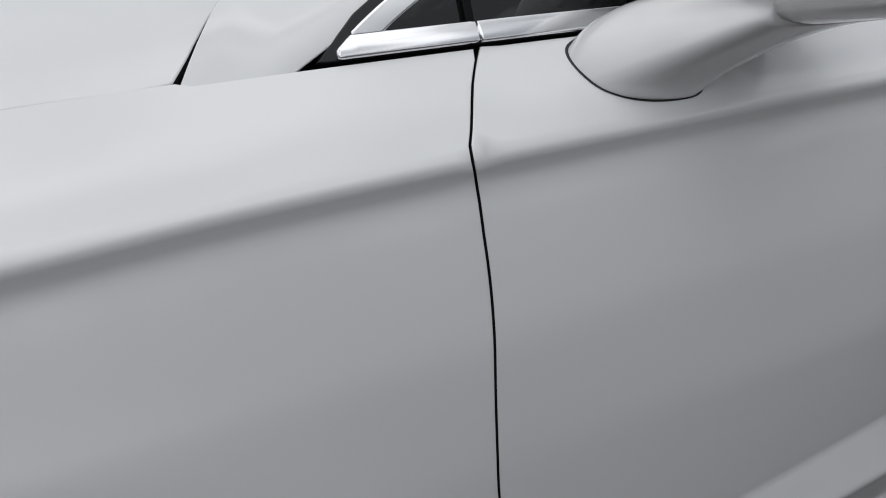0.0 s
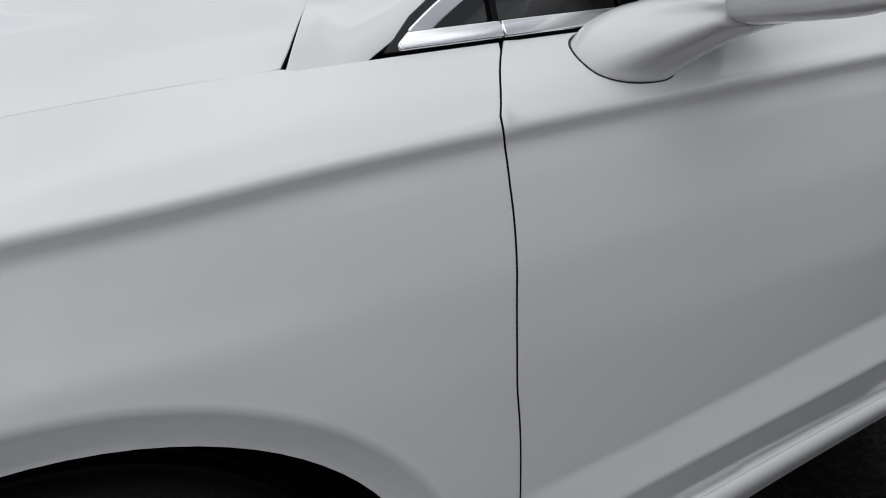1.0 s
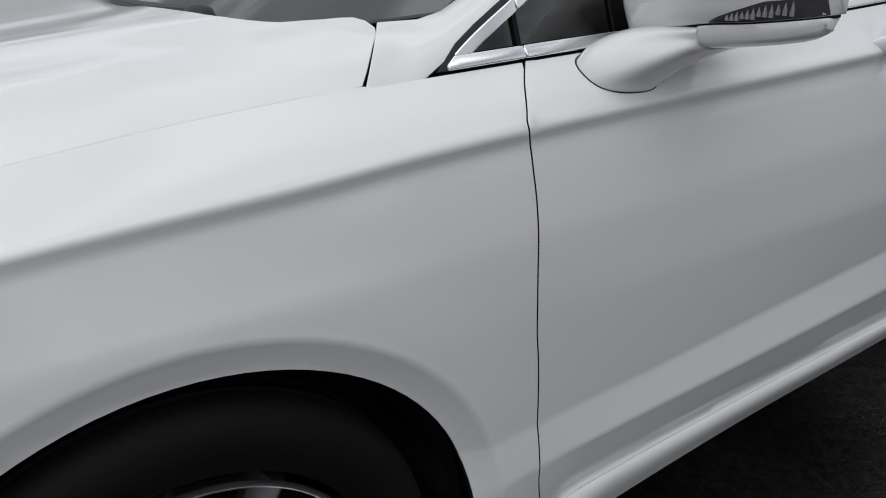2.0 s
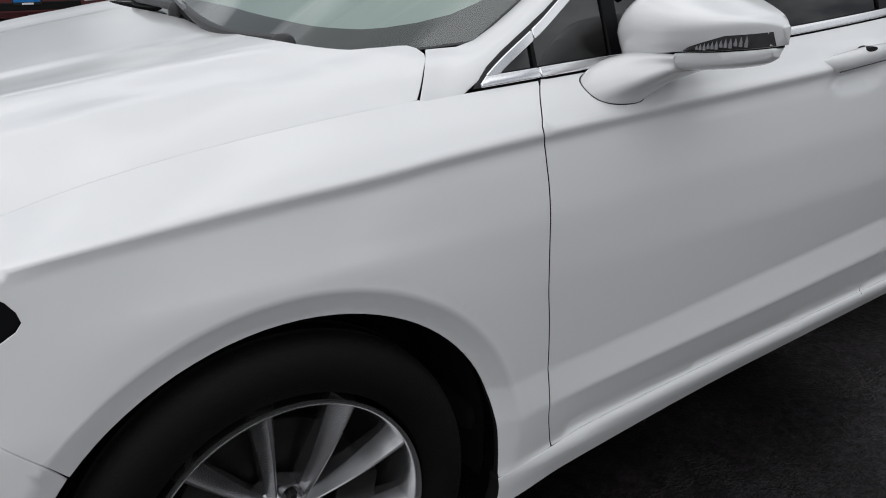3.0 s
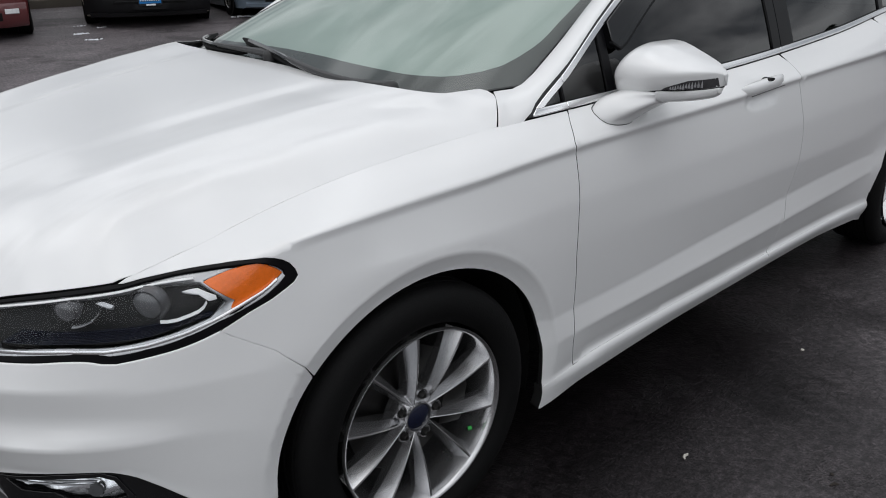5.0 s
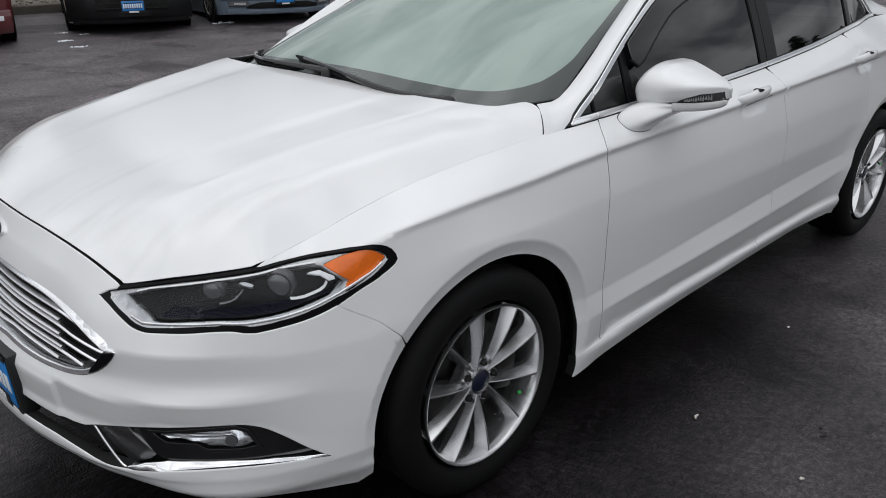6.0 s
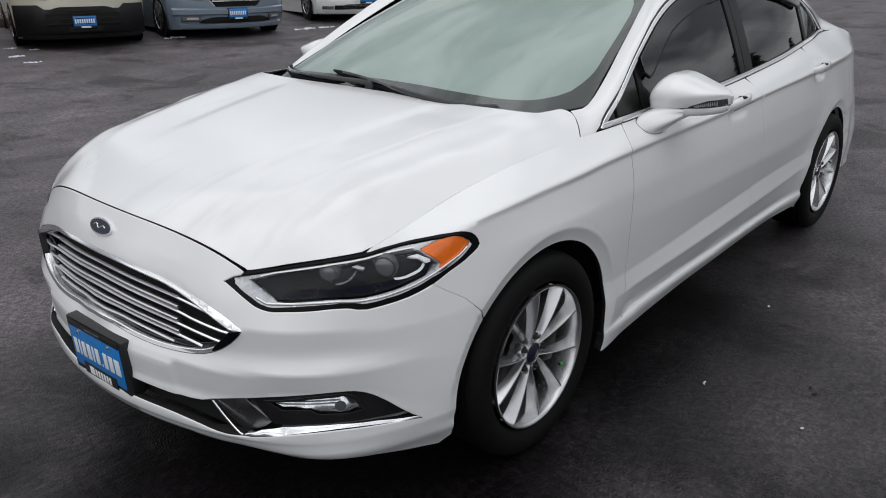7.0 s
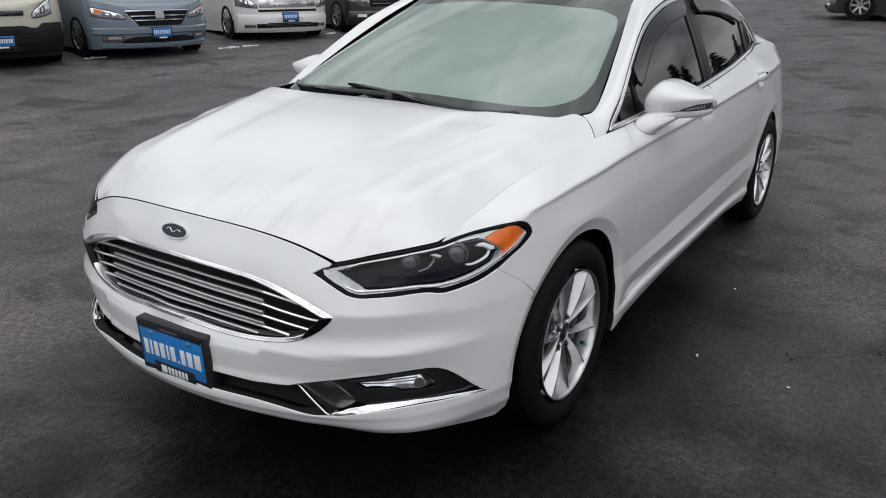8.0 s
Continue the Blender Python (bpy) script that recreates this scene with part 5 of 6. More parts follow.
# its lettering as plain bars, letter by letter
x = -.136
for k, wdt in enumerate((.020, .010, .020, .022, .010, .022, .007, .022, .024, .030)):
    tall = .056 if wdt > .0075 else .009
    part("letter_bar", on_plate((x, -.030, .003), (x + wdt, -.030 + tall, .0042), .0004), WHITE_INK, plate)
    x += wdt + .0095
part("mark", on_plate((-.066, -.086, .0045), (-.038, -.058, .0055), .0004), WHITE_INK, plate)
for k in range(6):
    part("small_bar", on_plate((-.032 + .0165 * k, -.086, .0045), (-.0205 + .0165 * k, -.060, .0055), .0004), WHITE_INK, plate)
part("small_line", on_plate((-.042, .076, .0045), (.042, .084, .0052), .0003), SATIN, plate)
for sx in (-.09, .09):
    me = block((-.004, -.006, -.006), (.004, .006, .006), .002)
    me.transform(P0 @ Matrix.Translation((-.005, -sx, .058)))
    part("screw", me, CHROME, plate)

# oval badge on the nose
badge = tagged(new("badge"), "oval dark blue badge with a silver rim")
badge.parent = car
Bm = Matrix.Translation(body(FRONT, .764, .0)[0]) @ Matrix.Rotation(radians(28), 4, "Y")
oval = lambda r, h, d0, d1: loft([[Bm @ Vector((-d, r * math.cos(w), h * math.sin(w))) for w in np.linspace(0, 2 * math.pi, 41)[:-1]] for d in (d0, d1)])
part("rim", solid(*oval(.058, .0235, -.004, .006)), CHROME, badge, "silver badge rim")
part("face", solid(*oval(.053, .0195, 0, .0075)), BADGE_BLUE, badge)
script = [Bm @ Vector((-.0085, .030 - .060 * f, .006 * math.sin(f * 9.5) * (1 - .3 * f))) for f in np.linspace(0, 1, 30)]
part("mark", solid(*tube(script, .0017, 6)), CHROME, badge)

# ---- wheels ----
def wheel_rings():
    tyre = [(.234, .078), (.238, .098), (.252, .110), (.275, .1155), (.297, .113), (.314, .104), (.322, .092), (.3255, .080)]
    for a in (.062, .030, -.002, -.034, -.066):
        tyre += [(.3260, a + .012), (.3195, a + .010), (.3195, a + .004), (.3262, a + .002)]
    tyre += [(.325, -.085), (.315, -.10), (.285, -.112), (.238, -.10)]
    return tyre


def make_wheel():
    wheel = tagged(new("wheel"), "silver ten-spoke alloy wheel with black tyre")
    wheel.parent = car
    wheel.empty_display_size = .1
    part("tyre", solid(*lathe(wheel_rings(), 96), 35), RUBBER, wheel, "black rubber tyre")
    rim = [(.2285, .100), (.2300, .105), (.2285, .110), (.2235, .1085), (.2195, .100), (.2165, .085), (.212, .06), (.206, .0), (.205, -.08)]
    part("rim", solid(*lathe(rim[:6], 96), 50), ALLOY, wheel, "silver rim")
    part("barrel", solid(*lathe([(.2165, .085), (.212, .06), (.206, .0), (.205, -.08)], 64), 50), ALLOY, wheel, "silver inside of the rim")
    part("brake_disc", solid(*lathe([(.0, .018), (.155, .018), (.158, .014), (.158, .0), (0, -.0)], 64), 40), STEEL, wheel, "grey brake disc")
    part("back_plate", solid(*lathe([(.0, -.03), (.206, -.03), (.206, -.04), (0, -.04)], 48), 40), DARK, wheel)
    # spokes in five pairs that meet between the nuts
    for k in range(10):
        s = 1 if k % 2 else -1
        n0 = 90 + 72 * (k // 2)
        rings = []
        root, tip = [Vector((r * math.cos(radians(n0 + s * q)), 0, r * math.sin(radians(n0 + s * q)))) for r, q in ((.034, 34), (.2235, 18))]
        along = (tip - root).normalized()
        et = Vector((-along.z, 0, along.x)) * s
        for f in np.linspace(0, 1, 13):
            p = root.lerp(tip, f)
            wide = .0078 + .0142 * f ** 1.5
            top = .101 - .026 * (1 - f) ** 2
            at = lambda w, d: p + et * w * wide + Vector((0, d, 0))
            deep = .018 + .022 * f
            rings.append([at(1.0, top - deep), at(.16, top - .001), at(.0, top), at(-.16, top - .001), at(-1.0, top - deep), at(-.95, top - .055), at(.95, top - .055)])
        part("spoke", solid(*loft(rings), 18), ALLOY, wheel, "silver spoke")
    part("hub", solid(*lathe([(0, .074), (.032, .074), (.0335, .0785), (.036, .0785), (.038, .072), (.048, .066), (.060, .056), (.066, .03)], 48), 30), ALLOY, wheel, "silver wheel hub")
    part("centre_cap", solid(*lathe([(0, .0805), (.026, .079), (.0325, .0745)], 40), 40), BADGE_BLUE, wheel, "dark blue centre cap")
    for k in range(5):
        a = radians(90 + 72 * k)
        c = Vector((.0545 * math.cos(a), 0, .0545 * math.sin(a)))
        V, F = lathe([(0, .085), (.006, .0845), (.0085, .080), (.0095, .05)], 6)
        part("lug_nut", solid([Vector(v) + c for v in V], F, 25), STEEL, wheel, "dark steel wheel nut")
        V, F = lathe([(.0100, .060), (.0115, .0625), (.0118, .0735), (.0145, .0745), (.0165, .069), (.0175, .05)], 24)
        part("nut_well", solid([Vector(v) + c for v in V], F, 40), ALLOY, wheel, "bright ring round a wheel nut")
    a = radians(199)
    st = [Vector((r * math.cos(a), .07 + .02 * f, r * math.sin(a))) for f, r in ((0, .200), (.5, .186), (1, .170))]
    part("valve_stem", solid(*tube(st, .0042, 8)), RUBBER, wheel)
    part("valve_cap", solid(*tube([st[-1], st[-1] + Vector((-.008, .004, .003))], .0052, 8)), GREEN, wheel, "green valve cap")
    part("brake_caliper", block((-.175, -.02, -.055), (-.095, .052, .055), .012), STEEL, wheel, "grey brake caliper")
    return wheel


first = make_wheel()
POSE = lambda x, turn, right=False: Matrix.Translation((x, .80 if right else -.80, .326)) @ (Matrix.Rotation(0 if right else math.pi, 4, "Z")) @ Matrix.Rotation(radians(turn), 4, "Y")
first.matrix_basis = POSE(0, -14)
for x, turn, right in ((2.85, 24, False), (0, 10, True), (2.85, 40, True)):
    copy_thing(first, POSE(x, turn, right)).parent = car
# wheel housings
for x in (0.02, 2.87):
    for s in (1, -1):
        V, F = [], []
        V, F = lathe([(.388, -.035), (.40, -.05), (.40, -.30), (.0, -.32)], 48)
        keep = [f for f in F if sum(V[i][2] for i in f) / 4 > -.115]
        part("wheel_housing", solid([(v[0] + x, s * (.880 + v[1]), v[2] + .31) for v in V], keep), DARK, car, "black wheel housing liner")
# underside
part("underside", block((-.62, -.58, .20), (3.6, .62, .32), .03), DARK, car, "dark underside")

# ---- cabin fittings ----
part("dashboard", block((.45, -.66, .80), (.98, .66, 1.0), .06), SEAT, car, "dark dashboard")
for y in (-.36, .36):
    seat = tagged(new("seat"), "dark cloth front seat with headrest")
    seat.parent = car
    part("cushion", block((1.15, y - .25, .50), (1.68, y + .25, .66), .06), SEAT, seat)
    me = block((-.07, -.25, 0), (.07, .25, .66), .06)
    me.transform(Matrix.Translation((1.66, y, .60)) @ Matrix.Rotation(radians(18), 4, "Y"))
    part("backrest", me, SEAT, seat)
    me = block((-.05, -.13, 0), (.05, .13, .19), .045)
    me.transform(Matrix.Translation((1.87, y, 1.21)) @ Matrix.Rotation(radians(10), 4, "Y"))
    part("headrest", me, SEAT, seat)
V, F = [], []
ring = [Matrix.Translation((1.02, -.36, .93)) @ Matrix.Rotation(radians(-64), 4, "Y") @ Vector((.185 * math.cos(w), .185 * math.sin(w), 0)) for w in np.linspace(0, 2 * math.pi, 33)]
part("steering_wheel", solid(*tube(ring, .015, 8)), SEAT, car, "black steering wheel")
part("rear_bench", block((2.2, -.62, .50), (2.75, .62, 1.05), .08), SEAT, car, "dark rear bench seat")
part("floor_pan", block((.4, -.80, .28), (3.4, .80, .34), .02), DARK, car)


# ---- wet asphalt over the plain one ----
def wet_asphalt(m):
    t = m.node_tree
    t.nodes.clear()
    N = lambda kind: t.nodes.new("ShaderNode" + kind)
    out, b, c = N("OutputMaterial"), N("BsdfPrincipled"), N("TexCoord")

    def noise_at(scale, detail=4, rough=.55, dist=0.0):
        n = N("TexNoise")
        n.inputs["Scale"].default_value, n.inputs["Detail"].default_value, n.inputs["Roughness"].default_value, n.inputs["Distortion"].default_value = scale, detail, rough, dist
        t.links.new(c.outputs["Object"], n.inputs["Vector"])
        return n.outputs["Fac"]

    def span(v, a, b2, lo, hi):
        n = N("MapRange")
        n.interpolation_type = "SMOOTHSTEP"
        for k, x in zip(("From Min", "From Max", "To Min", "To Max"), (a, b2, lo, hi)):
            n.inputs[k].default_value = x
        t.links.new(v, n.inputs["Value"])
        return n.outputs[0]

    def math2(op, a, b2):
        n = N("Math")
        n.operation = op
        for k, v in enumerate((a, b2)):
            if isinstance(v, (int, float)):
                n.inputs[k].default_value = v
            else:
                t.links.new(v, n.inputs[k])
        return n.outputs[0]
    # wet round the car and drier outwards; the car's shade is painted in too
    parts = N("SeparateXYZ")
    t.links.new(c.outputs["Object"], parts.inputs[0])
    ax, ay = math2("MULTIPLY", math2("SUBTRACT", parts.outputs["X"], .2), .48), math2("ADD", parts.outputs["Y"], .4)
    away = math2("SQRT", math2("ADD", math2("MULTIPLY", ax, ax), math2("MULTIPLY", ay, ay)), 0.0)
    dry_unshaded = span(math2("ADD", away, math2("MULTIPLY", noise_at(.8, 5, .6, .3), 2.4)), 1.6, 3.15, 0, 1)
    wet = math2("MULTIPLY", span(noise_at(.45, 5, .6, .4), .36, .58, 0, 1), math2("SUBTRACT", 1.0, math2("MULTIPLY", dry_unshaded, .75)))
    damp = noise_at(2.3, 6, .65)
    # smears left by tyres and run-off, drawn out along the lanes
    drawn, smear = N("Mapping"), N("TexNoise")
    drawn.inputs["Scale"].default_value, drawn.inputs["Rotation"].default_value = (.35, 1.9, 1), (0, 0, .3)
    smear.inputs["Scale"].default_value, smear.inputs["Detail"].default_value = 1.1, 6
    t.links.new(c.outputs["Object"], drawn.inputs["Vector"])
    t.links.new(drawn.outputs[0], smear.inputs["Vector"])
    stones = N("TexVoronoi")
    stones.inputs["Scale"].default_value = 150
    t.links.new(c.outputs["Object"], stones.inputs["Vector"])
    grain = noise_at(160, 3)
    pits, lumps = noise_at(75, 4, .7), noise_at(38, 4, .6)
    stain = span(noise_at(1.15, 6, .62, .6), .50, .62, 0, 1)
    shade = math2("MULTIPLY", math2("MULTIPLY", math2("MULTIPLY", span(damp, .3, .75, .75, 1.28), span(smear.outputs["Fac"], .34, .64, .78, 1.16)), span(grain, .35, .68, .62, 1.42)), span(pits, .36, .66, .66, 1.38))
    shade = math2("MULTIPLY", shade, math2("MULTIPLY", span(lumps, .36, .64, .6, 1.4), math2("SUBTRACT", 1.0, math2("MULTIPLY", stain, .42))))
    # the dark end of the mix holds wet tone and the car's shade
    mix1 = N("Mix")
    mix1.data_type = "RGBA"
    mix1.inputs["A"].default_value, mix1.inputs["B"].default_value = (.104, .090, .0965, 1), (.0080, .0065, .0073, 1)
    t.links.new(math2("SUBTRACT", 1.0, math2("MULTIPLY", dry_unshaded, math2("SUBTRACT", 1.0, math2("MULTIPLY", wet, .7)))), mix1.inputs["Factor"])
    mul = N("Mix")
    mul.data_type, mul.blend_type = "RGBA", "MULTIPLY"
    mul.inputs["Factor"].default_value = 1
    t.links.new(mix1.outputs["Result"], mul.inputs["A"])
    t.links.new(shade, mul.inputs["B"])
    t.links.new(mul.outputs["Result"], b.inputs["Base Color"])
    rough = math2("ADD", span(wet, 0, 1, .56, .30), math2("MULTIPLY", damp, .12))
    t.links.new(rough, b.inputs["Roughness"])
    t.links.new(math2("SUBTRACT", span(dry_unshaded, 0, 1, .12, .5), math2("MULTIPLY", stain, math2("MULTIPLY", dry_unshaded, .2))), b.inputs["Specular IOR Level"])
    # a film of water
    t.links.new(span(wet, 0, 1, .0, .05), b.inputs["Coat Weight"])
    b.inputs["Coat Roughness"].default_value, b.inputs["Coat IOR"].default_value = .2, 1.33
    # bare aggregate shows in patches where the surface has worn
    worn = span(noise_at(1.4, 6, .62, .3), .50, .64, 0, 1)
    bump = N("Bump")
    bump.inputs["Distance"].default_value = .006
    t.links.new(math2("ADD", .20, math2("MULTIPLY", math2("MAXIMUM", worn, math2("MULTIPLY", dry_unshaded, .3)), .6)), bump.inputs["Strength"])
    t.links.new(math2("ADD", math2("MULTIPLY", stones.outputs["Distance"], .9), math2("ADD", math2("MULTIPLY", pits, 1.6), math2("MULTIPLY", lumps, 2.6))), bump.inputs["Height"])
    t.links.new(bump.outputs[0], b.inputs["Normal"])
    t.links.new(b.outputs[0], out.inputs[0])


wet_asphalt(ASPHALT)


# ---- other parked vehicles ----
PAINTS = {k: material(k, c, .3, coat=1.0, vary=.08, scale=2, rough_vary=.05) for k, c in (("beige_paint", (.52, .49, .40)), ("blue_grey_paint", (.155, .20, .25)), ("pearl_white_paint", (.78, .78, .77)), ("black_paint", (.012, .012, .014)), ("dark_red_paint", (.12, .02, .022)))}
DARK_GLASS = material("dark_window", (.01, .011, .012), .06, coat=1, vary=.2)


def parked(name, label, paint, at, turn, width, length, bonnet_z, roof_z, bumper_mat, style):
    """A parked vehicle whose nose faces its own -y; it stands at the pose at, turned by turn degrees."""
    v = thing(name, label, "car")
    v.matrix_world = Matrix.Translation((at[0], at[1], float(rise(at[0] + .3, at[1] + 1.5)) - .13)) @ Matrix.Rotation(radians(turn), 4, "Z") @ Matrix.Rotation(radians(-1.4), 4, "X")
    hw = width / 2

    def nose(x, z):
        return .42 * (abs(x) / hw) ** 2.8 + .04 * max(0, z - .55) ** 1.2 + .10 * max(0, (z - .78)) + .40 * max(0, .40 - z)

    def strip(part_name, x0, x1, z0, z1, proud, mat, lab="", n=10, bow=0.0, bevel=.3):
        """A moulding that follows the nose between two sides and heights; z0, z1 may be functions of x."""
        f0, f1 = (z0 if callable(z0) else lambda x: z0), (z1 if callable(z1) else lambda x: z1)
        rings = []
        for x in np.linspace(x0, x1, n):
            a, b = f0(x), f1(x)
            m = (b - a) * .18
            pts = [(a, -.0), (a + m, -proud), (b - m, -proud), (b, 0), (b, .06), (a, .06)]
            rings.append([Vector((x, nose(x, z) + d, z)) for z, d in pts])
        return part(part_name, solid(*loft(rings), 35), mat, v, lab)

    # body: level rings from sill to bonnet, blunt nose first
    xs = np.linspace(-hw, hw, 25)
    top = lambda y: bonnet_z - .20 + .20 * min(1, max(0, y) / .55) ** .6 + .08 * min(1, max(0, y) / 1.3)

    def level(f, draw=0.0):
        ring = []
        for x in xs:
            z = .26 + f * .5
            y = nose(x, .26 + f * (bonnet_z - .30)) + draw * .5
            ring.append(Vector((x * (1 - .05 * (1 - f) ** 3 - .05 * max(0, f - .75) - draw * .35), y, .26 + f * (top(y) - .26))))
        for y in (.5, 1.0, 1.6, 2.4, length - .5, length - .05):
            ring.append(Vector((hw * (1 - .05 * (1 - f) ** 3 - .05 * max(0, f - .75) - draw * .35), y, .26 + f * (top(y) - .26))))
        back = [Vector((-p.x, p.y, p.z)) for p in ring[-1:24:-1]]
        return ring + back
    rings = [level(f) for f in (0, .12, .3, .5, .7, .85, .95, 1.0)]
    for draw, up in ((.15, .015), (.5, .03), (1.6, .04)):
        rings.append([p + Vector((0, 0, up)) for p in level(1.0, draw)])
    part("body", solid(*loft(rings), 50), paint, v)
    cab = []
    for y, hwid, top in ((1.0, .86, bonnet_z + .06), (1.75, .80, roof_z - .08), (2.3, .78, roof_z), (length - .8, .78, roof_z - .01), (length - .15, .84, bonnet_z + .10)):
        w = hw * hwid
        b = bonnet_z - .02
        cab.append([Vector((x, y if z > b else min(y, length - .1), z)) for x, z in ((hw * .93, b), (w * 1.0, (b + top) / 2), (w * .96, top - .05), (w * .86, top), (0, top + .02), (-w * .86, top), (-w * .96, top - .05), (-w, (b + top) / 2), (-hw * .93, b))])
    part("cabin", solid(*loft(cab), 40), DARK_GLASS, v, "dark glazed cabin")
    # wheels
    for x in (-hw + .105, hw - .105):
        for y in (.92, length - .95):
            sx = 1 if x > 0 else -1
            t = solid(*lathe([(.21, .09), (.25, .105), (.30, .10), (.335, .08), (.34, .0), (.335, -.08), (.25, -.1)], 32))
            m = Matrix.Translation((x, y, .47)) @ Matrix.Rotation(math.pi / 2 * -sx, 4, "Z")
            t.transform(m)
            wh = part("wheel", t, RUBBER, v)
            d = solid(*lathe([(0, .07), (.06, .085), (.20, .09), (.215, .095), (.215, .0)], 32))
            d.transform(m)
            part("rim", d, DARK, wh)
            ring = solid(*lathe([(.205, .088), (.213, .101), (.224, .098), (.226, .08)], 32))
            ring.transform(m)
            part("rim_lip", ring, ALLOY, wh, "silver rim lip")
            for k in range(7):
                a = 2 * math.pi * k / 7
                sp = solid(*loft([[m @ Vector((math.cos(a + q) * r, .098 - .01 * (r < .1), math.sin(a + q) * r)) for q in (-.34 * .05 / r * 1.6, .34 * .05 / r * 1.6)] + [m @ Vector((math.cos(a + q) * r, .07, math.sin(a + q) * r)) for q in (.02 / r, -.02 / r)] for r in (.03, .20)]))
                part("spoke", sp, ALLOY, wh, "silver spoke")
    for sx in (-1, 1):
        w0 = solid(*lathe([(0, .0), (.365, .0), (.365, .004), (0, .004)], 32))
        w0.transform(Matrix.Translation((sx * (hw - .022), .92, .48)) @ Matrix.Rotation(math.pi / 2 * -sx, 4, "Z"))
        part("wheel_well", w0, DARK, v)
        part("door_mirror", block((sx * (hw + .10) - .10, 1.16, bonnet_z + .05), (sx * (hw + .10) + .10, 1.30, bonnet_z + .20), .04), paint, v)
    # dealer plate with plain bars
    pz = style["plate"]
    py = nose(0, pz)
    pl = part("number_plate", block((-.165, py - .035, pz - .09), (.165, py + .03, pz + .09), .008), BLACK_TRIM, v, "blue dealer plate in a black holder")
    part("sheet", block((-.150, py - .038, pz - .055), (.150, py - .034, pz + .078), .001), BLUE, pl, "blue plate")
    for k in range(9):
        part("letter_bar", block((-.135 + .0305 * k, py - .041, pz - .02), (-.117 + .0305 * k, py - .0375, pz + .04), .0005), WHITE_INK, pl)
    part("small_bar", block((-.06, py - .041, pz - .084), (.07, py - .034, pz - .062), .0005), WHITE_INK, pl)
    style["face"](v, strip, nose, hw)
    return v


def lamps(v, strip, hw, z0, z1, inner, outer, amber=False):
    """Swept clear headlights: low and narrow inside, tall outside, with a dark rim, a bowl and a bulb."""
    for s in (-1, 1):
        a, b = sorted((s * inner, s * outer))
        f = lambda x: min(max((abs(x) - inner) / (outer - inner), 0), 1)
        lo = lambda x: z0 + .05 * f(x) ** 2
        hi = lambda x: z0 + .045 + (z1 - z0 - .01) * f(x) ** .7
        strip("headlight_rim", a - .012, b + .012, lambda x: lo(x) - .012, lambda x: hi(x) + .012, .006, DULL, n=14)
        strip("headlight", a, b, lo, hi, .012, MIRROR_BOWL, "clear headlight", n=14)
        strip("lamp_bowl", *sorted((s * (inner + (outer - inner) * .42), s * (inner + (outer - inner) * .70))), lambda x: lo(x) + .025, lambda x: hi(x) - .025, .018, LENS, n=8)
        strip("lamp_bulb", *sorted((s * (inner + (outer - inner) * .50), s * (inner + (outer - inner) * .60))), lambda x: lo(x) + .045, lambda x: hi(x) - .045, .024, CHROME, n=5)
        if amber:
            strip("amber_lamp", *sorted((s * (outer - .14), s * (outer - .03))), lambda x: lo(x) + .05, lambda x: hi(x) - .012, .017, AMBER, "amber corner lamp", n=6)


VAN_PLASTIC = material("van_bumper_plastic", (.007, .007, .008), .5, vary=.3, spec=.3)


def face_van(v, strip, nose, hw):
    strip("bumper", -hw * .97, hw * .97, .28, lambda x: .66 + .06 * (abs(x) > hw * .55) - .03 * (abs(x) < .3), .03, VAN_PLASTIC, "black plastic bumper", n=24)
    strip("lower_lip", -hw * .9, hw * .9, .24, .31, .045, VAN_PLASTIC, n=16)
    strip("upper_grille", -.34, .34, .83, .90, .008, GLOSS_BLACK, "dark upper grille")
    strip("lower_grille", -.50, .50, lambda x: .40, lambda x: .69 - .35 * max(0, abs(x) - .33), .036, DARK, "dark lower grille", n=16)
    for z in (.45, .52, .59):
        strip("grille_bar", -.46, .46, z, z + .02, .040, VAN_PLASTIC, n=10)
    strip("badge", -.08, .08, .835, .895, .02, BADGE_BLUE, "oval badge")
    lamps(v, strip, hw, .80, 1.02, .46, .74)


